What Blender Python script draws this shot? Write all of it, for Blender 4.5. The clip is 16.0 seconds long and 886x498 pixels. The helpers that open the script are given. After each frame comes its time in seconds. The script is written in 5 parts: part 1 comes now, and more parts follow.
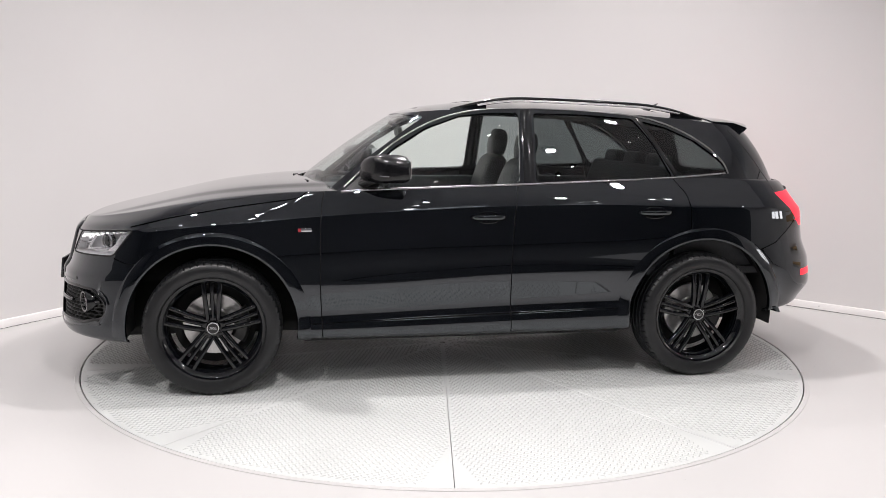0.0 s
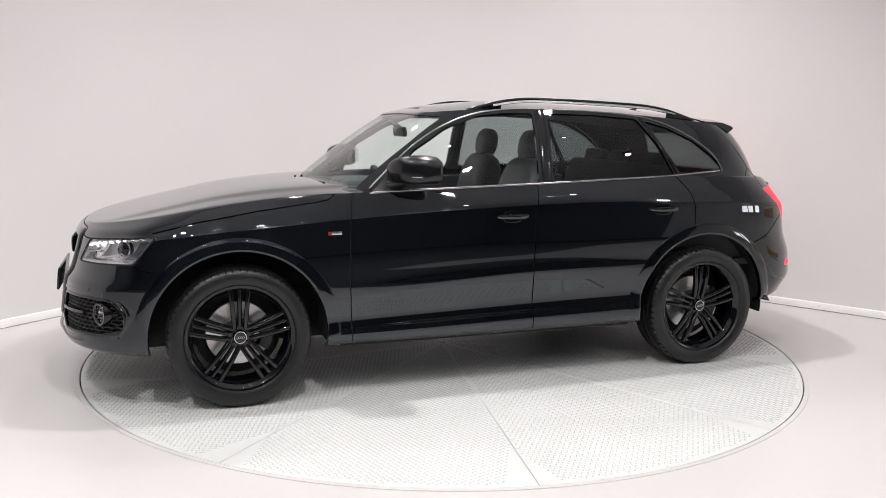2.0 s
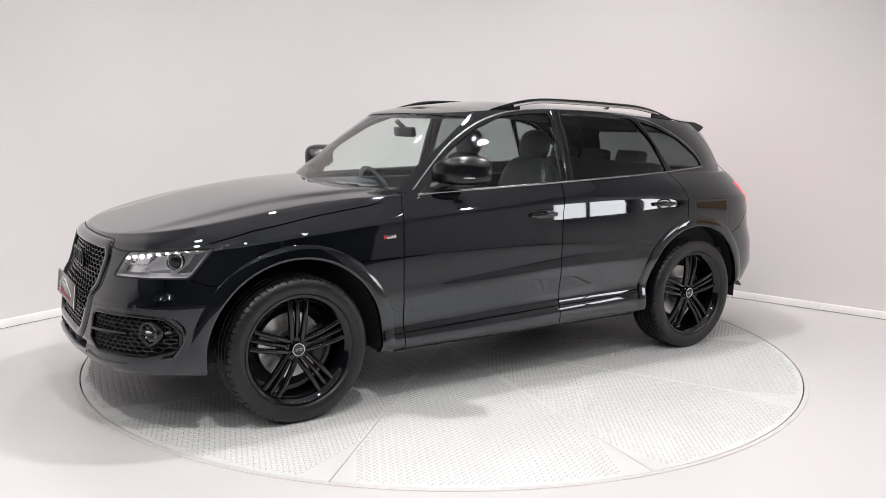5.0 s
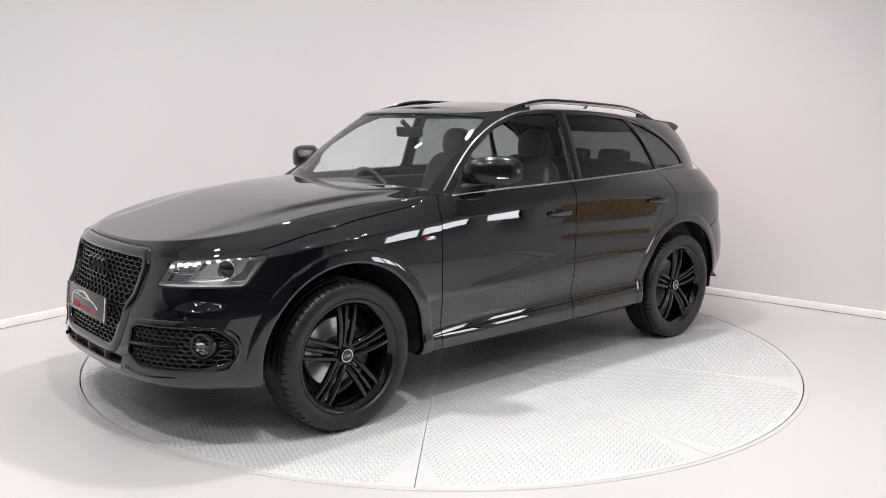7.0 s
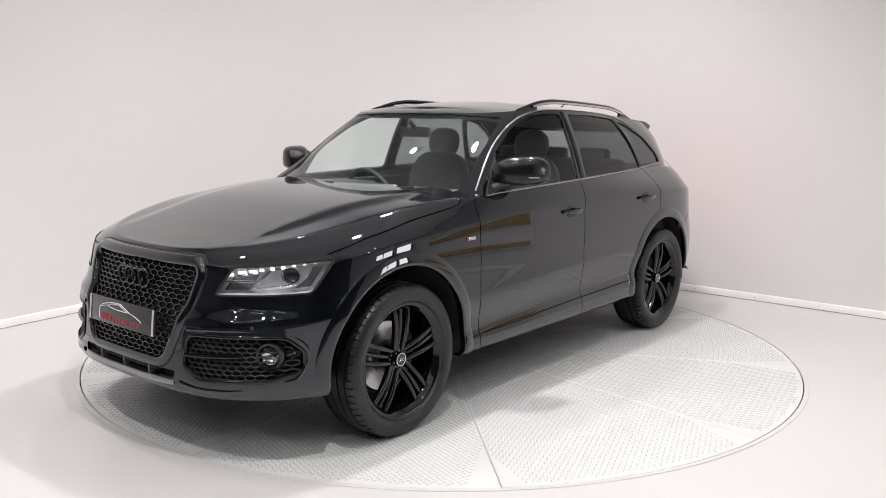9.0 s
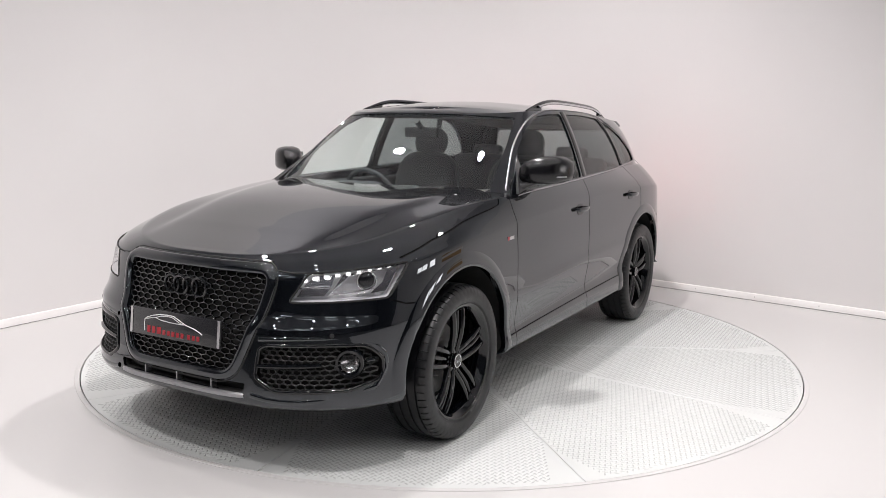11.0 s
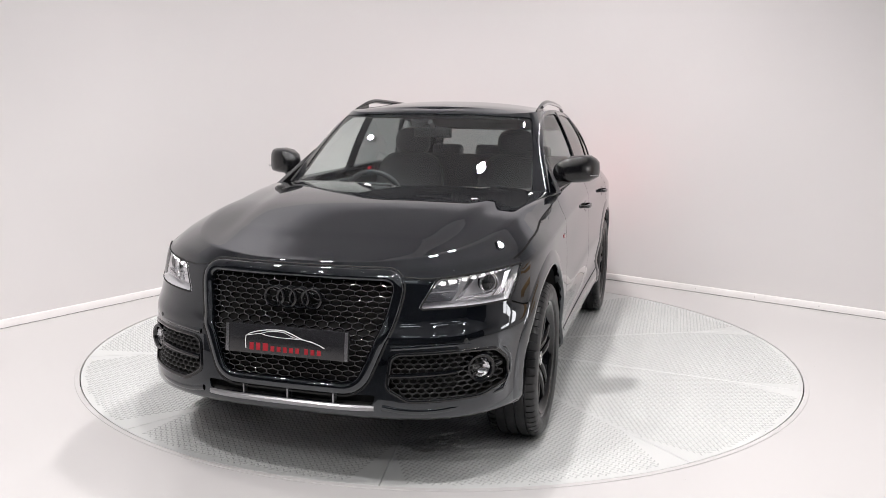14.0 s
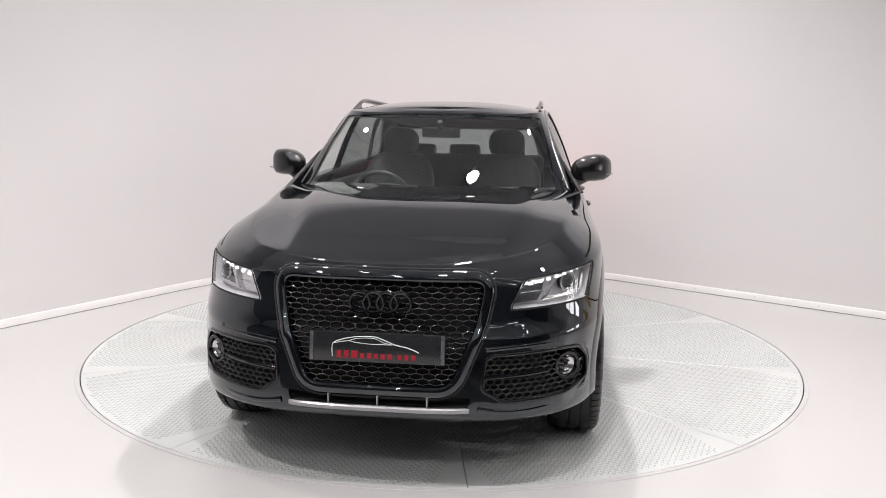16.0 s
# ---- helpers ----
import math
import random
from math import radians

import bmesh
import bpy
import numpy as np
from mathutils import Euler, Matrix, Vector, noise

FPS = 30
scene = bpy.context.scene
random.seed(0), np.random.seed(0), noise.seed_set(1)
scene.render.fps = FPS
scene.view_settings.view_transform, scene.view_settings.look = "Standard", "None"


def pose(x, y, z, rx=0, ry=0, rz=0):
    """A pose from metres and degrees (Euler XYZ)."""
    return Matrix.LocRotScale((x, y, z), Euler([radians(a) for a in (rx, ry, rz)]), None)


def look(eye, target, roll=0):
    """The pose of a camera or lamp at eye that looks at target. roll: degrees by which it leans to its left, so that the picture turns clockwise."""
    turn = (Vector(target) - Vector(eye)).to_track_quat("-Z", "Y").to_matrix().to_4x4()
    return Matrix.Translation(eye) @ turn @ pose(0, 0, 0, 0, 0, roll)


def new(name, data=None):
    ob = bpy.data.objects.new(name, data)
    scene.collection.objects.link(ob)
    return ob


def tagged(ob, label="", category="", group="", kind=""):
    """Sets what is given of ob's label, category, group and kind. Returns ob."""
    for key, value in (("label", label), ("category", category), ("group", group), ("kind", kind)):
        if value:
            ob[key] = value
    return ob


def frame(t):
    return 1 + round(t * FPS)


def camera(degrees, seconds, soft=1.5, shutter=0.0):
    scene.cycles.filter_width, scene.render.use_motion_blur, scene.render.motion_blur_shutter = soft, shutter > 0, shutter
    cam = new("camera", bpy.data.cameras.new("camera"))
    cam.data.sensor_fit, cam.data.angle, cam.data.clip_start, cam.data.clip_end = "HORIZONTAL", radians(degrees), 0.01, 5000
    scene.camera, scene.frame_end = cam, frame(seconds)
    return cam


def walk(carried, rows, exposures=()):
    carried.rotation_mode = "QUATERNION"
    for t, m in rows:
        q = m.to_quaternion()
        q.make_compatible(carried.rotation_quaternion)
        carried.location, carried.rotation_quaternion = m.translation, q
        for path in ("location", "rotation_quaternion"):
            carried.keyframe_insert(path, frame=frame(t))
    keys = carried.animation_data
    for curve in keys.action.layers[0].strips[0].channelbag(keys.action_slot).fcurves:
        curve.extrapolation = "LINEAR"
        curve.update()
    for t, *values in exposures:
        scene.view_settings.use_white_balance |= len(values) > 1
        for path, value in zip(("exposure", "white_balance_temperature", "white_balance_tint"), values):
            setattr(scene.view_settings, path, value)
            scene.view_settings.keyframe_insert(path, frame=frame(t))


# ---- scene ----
cam = camera(56.2, 16.0, soft=0.75)
EYE = Vector((0.0, -5.4787, 1.501))
VIEW = look(EYE, EYE + Vector((-0.00076, 0.98794, -0.15483)), 0.785)
walk(cam, [(0.0, VIEW), (16.0, VIEW)])
scene.view_settings.exposure = 0.0


def turn(t):
    """Angle of the turntable in degrees at t seconds."""
    return 190.01 + 4.501 * t + 0.00527 * t * t


# ---- world and lights ----
world = bpy.data.worlds.new("world")
scene.world = world
world.use_nodes = True
world.node_tree.nodes["Background"].inputs[0].default_value = (0.5, 0.5, 0.52, 1)
world.node_tree.nodes["Background"].inputs[1].default_value = 0.02
CEILING = 4.4


def spot(name, at, target, watts, radius=0.08, cone=120, colour=(1.0, 0.95, 0.95)):
    lamp = bpy.data.lights.new(name, "SPOT")
    lamp.energy, lamp.shadow_soft_size, lamp.spot_size, lamp.spot_blend, lamp.color = watts, radius, radians(cone), 0.6, colour
    ob = new(name, lamp)
    ob.matrix_world = look(at, target)
    return ob


# one strong lamp over the turntable and a ring of weaker ones
LAMPS = [((0.25, -0.35, 4.21), 440, 0.10)]
# those from y = -3.4 back are unseen lamps, added by guess as fill
for x, y, watts in ((-2.3, -1.2, 135), (2.5, -1.4, 85), (-1.5, 1.1, 125), (1.7, 0.9, 120), (0.2, 1.5, 125), (-2.4, -3.6, 315), (0.0, -3.4, 310), (2.5, -3.6, 110), (-4.2, -6.2, 140), (-1.4, -6.2, 160), (1.4, -6.2, 95), (4.2, -6.2, 80), (5.4, -2.9, 190)):
    LAMPS.append(((x, y, 4.21), watts, 0.07))
for at, watts, radius in LAMPS:
    spot("ceiling_spot", at, (at[0], at[1], 0), watts * 0.875, radius, 134)

# ---- materials ----
def material(name, colour, rough=0.5, metal=0.0, coat=0.0, vary=0.0, scale=8.0, bump=0.0, bump_scale=200.0, rough_vary=0.0, spec=0.5):
    m = bpy.data.materials.new(name)
    m.use_nodes = True
    nt = m.node_tree
    b = nt.nodes["Principled BSDF"]
    b.inputs["Base Color"].default_value = (*colour, 1)
    b.inputs["Roughness"].default_value = rough
    b.inputs["Metallic"].default_value = metal
    b.inputs["Coat Weight"].default_value = coat
    b.inputs["Coat Roughness"].default_value = 0.02
    b.inputs["Specular IOR Level"].default_value = spec
    co = nt.nodes.new("ShaderNodeTexCoord")
    if vary or rough_vary:
        n = nt.nodes.new("ShaderNodeTexNoise")
        n.inputs["Scale"].default_value, n.inputs["Detail"].default_value = scale, 6
        nt.links.new(co.outputs["Object"], n.inputs["Vector"])
        if vary:
            ramp = nt.nodes.new("ShaderNodeMapRange")
            ramp.inputs[1].default_value, ramp.inputs[2].default_value = 0.3, 0.7
            ramp.inputs[3].default_value, ramp.inputs[4].default_value = 1 - vary, 1 + vary
            nt.links.new(n.outputs["Fac"], ramp.inputs[0])
            mul = nt.nodes.new("ShaderNodeVectorMath")
            mul.operation = "SCALE"
            mul.inputs[0].default_value = colour
            nt.links.new(ramp.outputs[0], mul.inputs["Scale"])
            nt.links.new(mul.outputs[0], b.inputs["Base Color"])
        if rough_vary:
            rr = nt.nodes.new("ShaderNodeMapRange")
            rr.inputs[1].default_value, rr.inputs[2].default_value = 0.3, 0.7
            rr.inputs[3].default_value, rr.inputs[4].default_value = max(0.0, rough - rough_vary), rough + rough_vary
            nt.links.new(n.outputs["Fac"], rr.inputs[0])
            nt.links.new(rr.outputs[0], b.inputs["Roughness"])
    if bump:
        n2 = nt.nodes.new("ShaderNodeTexNoise")
        n2.inputs["Scale"].default_value, n2.inputs["Detail"].default_value = bump_scale, 4
        nt.links.new(co.outputs["Object"], n2.inputs["Vector"])
        bp = nt.nodes.new("ShaderNodeBump")
        bp.inputs["Strength"].default_value, bp.inputs["Distance"].default_value = bump, 0.002
        nt.links.new(n2.outputs["Fac"], bp.inputs["Height"])
        nt.links.new(bp.outputs[0], b.inputs["Normal"])
    return m


def glass(name, tint, rough=0.0, base=0.06):
    """Thin glass: tinted see-through with a mirror coat that grows at grazing angles."""
    m = bpy.data.materials.new(name)
    m.use_nodes = True
    nt = m.node_tree
    nt.nodes.clear()
    out = nt.nodes.new("ShaderNodeOutputMaterial")
    t = nt.nodes.new("ShaderNodeBsdfTransparent")
    t.inputs[0].default_value = (*tint, 1)
    g = nt.nodes.new("ShaderNodeBsdfGlossy")
    g.inputs["Roughness"].default_value = rough
    lw = nt.nodes.new("ShaderNodeLayerWeight")
    lw.inputs["Blend"].default_value = 0.5
    p5 = nt.nodes.new("ShaderNodeMath")
    p5.operation = "POWER"
    p5.inputs[1].default_value = 5.0
    nt.links.new(lw.outputs["Facing"], p5.inputs[0])
    f = nt.nodes.new("ShaderNodeMath")
    f.operation = "MULTIPLY_ADD"
    f.inputs[1].default_value, f.inputs[2].default_value = 1 - base, base
    nt.links.new(p5.outputs[0], f.inputs[0])
    mix = nt.nodes.new("ShaderNodeMixShader")
    nt.links.new(f.outputs[0], mix.inputs[0])
    nt.links.new(t.outputs[0], mix.inputs[1])
    nt.links.new(g.outputs[0], mix.inputs[2])
    nt.links.new(mix.outputs[0], out.inputs[0])
    return m


def glow(name, colour, strength):
    m = material(name, colour, 0.4)
    b = m.node_tree.nodes["Principled BSDF"]
    b.inputs["Emission Color"].default_value, b.inputs["Emission Strength"].default_value = (*colour, 1), strength
    return m


WALL = material("wall_paint", (0.70, 0.682, 0.677), 0.75, vary=0.015, scale=0.8, bump=0.05, bump_scale=120)
SKIRT = material("skirting_paint", (0.80, 0.78, 0.77), 0.35, vary=0.02, scale=6)
FLOOR = material("floor_paint", (0.54, 0.53, 0.524), 0.3, vary=0.015, scale=0.7, rough_vary=0.02, bump=0.04, bump_scale=90)
PLATE = material("tread_plate_paint", (0.57, 0.585, 0.575), 0.36, vary=0.03, scale=1.6, rough_vary=0.03)
TREAD = material("tread_worn_paint", (0.53, 0.545, 0.535), 0.26, 0.10, vary=0.06, scale=30)
GROOVE = material("black_gap", (0.006, 0.006, 0.006), 0.9)


def add_specks(m, scale, limit, dark):
    """Sparse small dirt flecks on a painted surface."""
    nt = m.node_tree
    b = nt.nodes["Principled BSDF"]
    old = b.inputs["Base Color"].links[0].from_socket
    co = nt.nodes.new("ShaderNodeTexCoord")
    n = nt.nodes.new("ShaderNodeTexNoise")
    n.inputs["Scale"].default_value, n.inputs["Detail"].default_value, n.inputs["Roughness"].default_value = scale, 2, 0.6
    nt.links.new(co.outputs["Object"], n.inputs["Vector"])
    r = nt.nodes.new("ShaderNodeMapRange")
    r.inputs[1].default_value, r.inputs[2].default_value = limit, limit + 0.02
    nt.links.new(n.outputs["Fac"], r.inputs[0])
    mix = nt.nodes.new("ShaderNodeMix")
    mix.data_type = "RGBA"
    mix.inputs["B"].default_value = (*dark, 1)
    nt.links.new(r.outputs[0], mix.inputs["Factor"])
    nt.links.new(old, mix.inputs["A"])
    nt.links.new(mix.outputs["Result"], b.inputs["Base Color"])


add_specks(FLOOR, 38.0, 0.775, (0.10, 0.095, 0.09))
add_specks(PLATE, 30.0, 0.765, (0.08, 0.078, 0.075))
UPPERWALL = material("unseen_upper_wall", (0.62, 0.62, 0.64), 0.8, vary=0.05, scale=0.7)
DARKWALL = material("unseen_dark_wall", (0.13, 0.135, 0.148), 0.7, vary=0.1, scale=1.0)
DARKFLOOR = material("unseen_dark_floor", (0.085, 0.087, 0.092), 0.6, vary=0.2, scale=1.5)
CEIL = material("ceiling_paint", (0.78, 0.79, 0.81), 0.8, vary=0.05, scale=1.0)
SCREW = material("screw_steel", (0.12, 0.115, 0.11), 0.45, 0.7, vary=0.1, scale=300)
TIMBER = material("tan_timber", (0.50, 0.33, 0.17), 0.55, vary=0.25, scale=14)
PAINT = material("black_car_paint", (0.0018, 0.0022, 0.0032), 0.025, coat=0.4, vary=0.1, scale=300, spec=0.8)
PAINT.node_tree.nodes["Principled BSDF"].inputs["Specular Tint"].default_value = (0.86, 0.93, 1.0, 1)
MESHGLOSS = material("gloss_black_mesh", (0.005, 0.0055, 0.007), 0.13, coat=0.5, spec=0.8, vary=0.1, scale=100)
MIRRORCAP = material("black_mirror_cap", (0.005, 0.005, 0.006), 0.22, vary=0.1, scale=100)
GLOSS = material("gloss_black_plastic", (0.003, 0.0035, 0.0045), 0.10, coat=0.3, spec=0.4, vary=0.1, scale=100)
SATIN = material("satin_black_trim", (0.02, 0.02, 0.021), 0.38, vary=0.15, scale=60)
MATTE = material("black_liner", (0.012, 0.012, 0.012), 0.85, vary=0.2, scale=20)
RUBBER = material("tyre_rubber", (0.005, 0.0055, 0.0065), 0.40, vary=0.15, scale=25, rough_vary=0.08, bump=0.15, bump_scale=300)
RIM = material("gloss_black_alloy", (0.002, 0.0024, 0.0035), 0.07, vary=0.1, scale=80)
CHROME = material("brushed_aluminium", (0.62, 0.62, 0.63), 0.22, 1.0, vary=0.05, scale=40)
DULLTRIM = material("dull_dark_aluminium", (0.24, 0.24, 0.245), 0.30, 1.0, vary=0.06, scale=30)
BELTTRIM = material("satin_aluminium", (0.34, 0.34, 0.35), 0.26, 1.0, vary=0.05, scale=40)
HEADLINER = material("grey_headliner_cloth", (0.10, 0.102, 0.105), 0.9, vary=0.08, scale=60, bump=0.1, bump_scale=300)
STEEL = material("brake_disc_steel", (0.50, 0.495, 0.49), 0.28, 1.0, vary=0.1, scale=60)
GREYMETAL = material("grey_skid_trim", (0.32, 0.32, 0.33), 0.3, 0.8, vary=0.06, scale=30)
LEATHER = material("black_leather", (0.032, 0.034, 0.038), 0.45, vary=0.15, scale=40, bump=0.2, bump_scale=250)
DASH = material("dark_grey_dash", (0.055, 0.059, 0.063), 0.6, vary=0.1, scale=60, bump=0.15, bump_scale=300)
CLEAR = glass("clear_glass", (0.95, 1.0, 0.98), base=0.05)
SCREENGLASS = glass("windscreen_glass", (0.92, 0.985, 0.965), base=0.11)
PRIVACY = glass("privacy_glass", (0.31, 0.345, 0.345))
LENS = glass("lamp_lens", (0.95, 0.95, 0.96))
REDLENS = glow("red_glow_lens", (0.75, 0.012, 0.03), 1.6)
SILVER = material("lamp_reflector", (0.8, 0.8, 0.82), 0.18, 1.0, vary=0.05, scale=30)
GREYLAMP = material("lamp_bezel", (0.74, 0.74, 0.755), 0.25, 0.0, vary=0.06, scale=40)
LED = glow("white_led", (1.0, 0.98, 0.97), 1.4)
PLATEBLACK = material("black_plate_face", (0.016, 0.016, 0.018), 0.25, coat=0.3, vary=0.1, scale=60)
REDINK = material("red_print", (0.33, 0.012, 0.022), 0.4, vary=0.05, scale=200)
WHITEINK = material("white_print", (0.8, 0.8, 0.8), 0.4, vary=0.04, scale=200)
PANELGLOW = glow("reflection_panel_glow", (1.0, 0.97, 0.97), 8.0)
TUBEGLOW = glow("tube_diffuser", (0.93, 0.97, 1.0), 11.0)
SPOTGLOW = glow("spot_lens", (1.0, 0.97, 0.96), 70.0)

# ---- builders ----
def part(name, bm, mat, parent=None, label="", smooth=True, sharp=35):
    """Links a bmesh as one mesh object under parent."""
    me = bpy.data.meshes.new(name)
    bmesh.ops.recalc_face_normals(bm, faces=bm.faces)
    bm.to_mesh(me)
    bm.free()
    for m in (mat if isinstance(mat, (list, tuple)) else [mat]):
        me.materials.append(m)
    if smooth:
        me.shade_smooth()
        me.set_sharp_from_angle(angle=radians(sharp))
    ob = new(name, me)
    if parent is not None:
        ob.parent = parent
    if label:
        ob["label"] = label
    return ob


def empty(name):
    ob = new(name)
    ob.empty_display_size = 0.2
    return ob


def box(bm, x0, x1, y0, y1, z0, z1, m=None, bevel=0.0):
    made = bmesh.ops.create_cube(bm, size=1.0)["verts"]
    for v in made:
        v.co = Vector(((x0 + x1) / 2 + v.co.x * (x1 - x0), (y0 + y1) / 2 + v.co.y * (y1 - y0), (z0 + z1) / 2 + v.co.z * (z1 - z0)))
    if bevel:
        edges = list({e for v in made for e in v.link_edges})
        r = bmesh.ops.bevel(bm, geom=edges, offset=bevel, segments=2, profile=0.5, affect="EDGES")
        made = list({v for f in r["faces"] for v in f.verts} | {v for v in made if v.is_valid})
    if m is not None:
        for v in made:
            v.co = m @ v.co
    return made


def strip(bm, rows, closed=False, loop=False):
    """Quads between rows of points. closed: each row is a ring; loop: the last row joins the first."""
    vs = [[bm.verts.new(p) for p in r] for r in rows]
    n = len(vs[0])
    pairs = list(zip(vs, vs[1:])) + ([(vs[-1], vs[0])] if loop else [])
    for a, b in pairs:
        for i in range(n if closed else n - 1):
            j = (i + 1) % n
            bm.faces.new((a[i], a[j], b[j], b[i]))
    return vs


def tube(bm, pts, r, n=8, cap=True, flat=1.0):
    """A bar of radius r along points; flat squeezes it along z."""
    pts = [Vector(p) for p in pts]
    rings = []
    for i, p in enumerate(pts):
        d = (pts[min(i + 1, len(pts) - 1)] - pts[max(i - 1, 0)]).normalized()
        up = Vector((0, 0, 1)) if abs(d.z) < 0.9 else Vector((1, 0, 0))
        a = d.cross(up).normalized()
        b = a.cross(d).normalized()
        rr = r[i] if isinstance(r, (list, tuple)) else r
        rings.append([p + a * rr * math.cos(k * 2 * math.pi / n) + b * rr * flat * math.sin(k * 2 * math.pi / n) for k in range(n)])
    vs = strip(bm, rings, closed=True)
    if cap:
        bm.faces.new(vs[0])
        bm.faces.new(vs[-1])


def lathe(bm, profile, n=48, m=None):
    """Turns (radius, axial) points round the y axis."""
    rings = []
    for r, a in profile:
        rings.append([Vector((r * math.cos(2 * math.pi * k / n), a, r * math.sin(2 * math.pi * k / n))) for k in range(n)])
    if m is not None:
        rings = [[m @ p for p in ring] for ring in rings]
    return strip(bm, rings, closed=True)


# ---- room ----
CORNER = Vector((-0.70, 4.21))
LEFT_DIR, RIGHT_DIR = Vector((-0.516, -0.857)).normalized(), Vector((0.778, -0.628)).normalized()


def wall_line(radius=2.7, reach=9.0, steps=28):
    """Plan of the white wall: two straight runs and a wide rounded corner."""
    half = LEFT_DIR.angle(RIGHT_DIR) / 2
    tan_len = radius / math.tan(half)
    centre = CORNER + (LEFT_DIR + RIGHT_DIR).normalized() * (radius / math.sin(half))
    a, b = CORNER + LEFT_DIR * tan_len, CORNER + RIGHT_DIR * tan_len
    a0 = math.atan2(a.y - centre.y, a.x - centre.x)
    b0 = math.atan2(b.y - centre.y, b.x - centre.x)
    if a0 < b0:
        a0 += 2 * math.pi
    arc = [Vector((centre.x + radius * math.cos(a0 + (b0 - a0) * k / steps), centre.y + radius * math.sin(a0 + (b0 - a0) * k / steps))) for k in range(steps + 1)]
    return [CORNER + LEFT_DIR * reach] + arc + [CORNER + RIGHT_DIR * reach]


def offset_line(line, d):
    """Moves a plan line outwards (away from the floor's middle) by d."""
    out = []
    for i, p in enumerate(line):
        t = (line[min(i + 1, len(line) - 1)] - line[max(i - 1, 0)]).normalized()
        out.append(p + Vector((-t.y, t.x)) * d)
    return out


def upright(name, line, thick, z0, z1, mat, label="", category="", bevel_top=0.0):
    """A wall along a plan line, thick outwards."""
    far = offset_line(line, thick)
    bm = bmesh.new()
    rows = []
    for p, q in zip(line, far):
        rows.append([(p.x, p.y, z0), (p.x, p.y, z1 - bevel_top), (p.x + (q.x - p.x) * bevel_top / abs(thick), p.y + (q.y - p.y) * bevel_top / abs(thick), z1), (q.x, q.y, z1), (q.x, q.y, z0)])
    vs = strip(bm, rows, closed=True)
    bm.faces.new(vs[0])
    bm.faces.new(vs[-1])
    return tagged(part(name, bm, mat, sharp=50), label, category, kind="structure")


LINE = wall_line()
WALL_TOP = 2.92
upright("wall_north", LINE, 0.15, 0.0, WALL_TOP, WALL, "smooth off-white painted studio wall with rounded corner", "wall")
# unseen upper band, its grey tuned for what the hood mirrors
upright("wall_upper", offset_line(LINE, 0.02), 0.13, WALL_TOP, CEILING, UPPERWALL, "unseen grey wall above the white studio wall, added to shape reflections", "wall")
upright("trim", offset_line(LINE, -0.012), 0.010, 0.0, 0.006, GROOVE, "dark gap under the skirting board", "trim")
upright("baseboard", offset_line(LINE, -0.018), 0.016, 0.004, 0.062, SKIRT, "low white painted skirting board along the wall", "baseboard", bevel_top=0.006)
EAST = [LINE[-1], Vector((7.6, -3.2)), Vector((7.6, -5.6))]
BACK = [Vector((7.6, -5.6)), Vector((7.6, -9.5)), Vector((-6.6, -9.5)), LINE[0]]
upright("wall_east", EAST, 0.15, 0.0, CEILING, WALL, "white painted wall beside the studio", "wall")
# unseen wall, added dark so that the car paint mirrors little light
upright("wall_south", BACK, 0.15, 0.0, CEILING, DARKWALL, "unseen dark grey wall behind the studio, added to darken reflections", "wall")


def plan_sheet(name, points, z, mat, label, category, depth, hole=0.0):
    bm = bmesh.new()
    outer = [bm.verts.new((p.x, p.y, z)) for p in points]
    if hole:
        n = 160
        inner = [bm.verts.new((hole * math.cos(2 * math.pi * k / n), hole * math.sin(2 * math.pi * k / n), z)) for k in range(n)]
        es = [bm.edges.new((c[i], c[(i + 1) % len(c)])) for c in (outer, inner) for i in range(len(c))]
        bmesh.ops.triangle_fill(bm, use_beauty=True, use_dissolve=False, edges=es)
    else:
        bm.faces.new(outer)
    top = list(bm.faces)
    r = bmesh.ops.extrude_face_region(bm, geom=top)
    bmesh.ops.translate(bm, verts=[v for v in r["geom"] if isinstance(v, bmesh.types.BMVert)], vec=(0, 0, -depth))
    return tagged(part(name, bm, mat, smooth=False), label, category, kind="structure")


ROOM = offset_line(LINE, 0.1) + [v * 1.01 for v in EAST[1:] + BACK[1:-1]]
TABLE_R = 2.258
# the white floor stops out of view; a dark one is added beyond for reflections
STUDIO = offset_line(LINE, 0.1) + [Vector((7.4, -3.2)), Vector((7.4, -4.7)), Vector((-6.1, -4.7))]
plan_sheet("floor", STUDIO, 0.0, FLOOR, "glossy off-white painted studio floor", "floor", 0.3, hole=TABLE_R + 0.0065)
plan_sheet("ground", ROOM, -0.06, DARKFLOOR, "unseen dark floor beyond the studio, added to darken reflections", "floor", 0.2)
plan_sheet("ceiling", ROOM, CEILING + 0.1, CEIL, "plain light grey studio ceiling", "ceiling", 0.1)


# screw heads in the skirting
def skirting_screws():
    pts = offset_line(LINE, -0.0185)
    run, due = 0.0, 6.0
    for p, q in zip(pts, pts[1:]):
        seg = (q - p).length
        while due <= run + seg:
            at = p.lerp(q, (due - run) / seg)
            d = (q - p).normalized()
            bm = bmesh.new()
            lathe(bm, [(0.0005, 0.0008), (0.003, 0.0006), (0.0036, 0.0)], 10, Matrix.Translation((at.x, at.y, 0.034)) @ Vector((d.y, -d.x, 0)).to_track_quat("Y", "Z").to_matrix().to_4x4())
            ob = part("screw", bm, SCREW, bpy.data.objects["baseboard"])
            due += 0.52
        run += seg


skirting_screws()


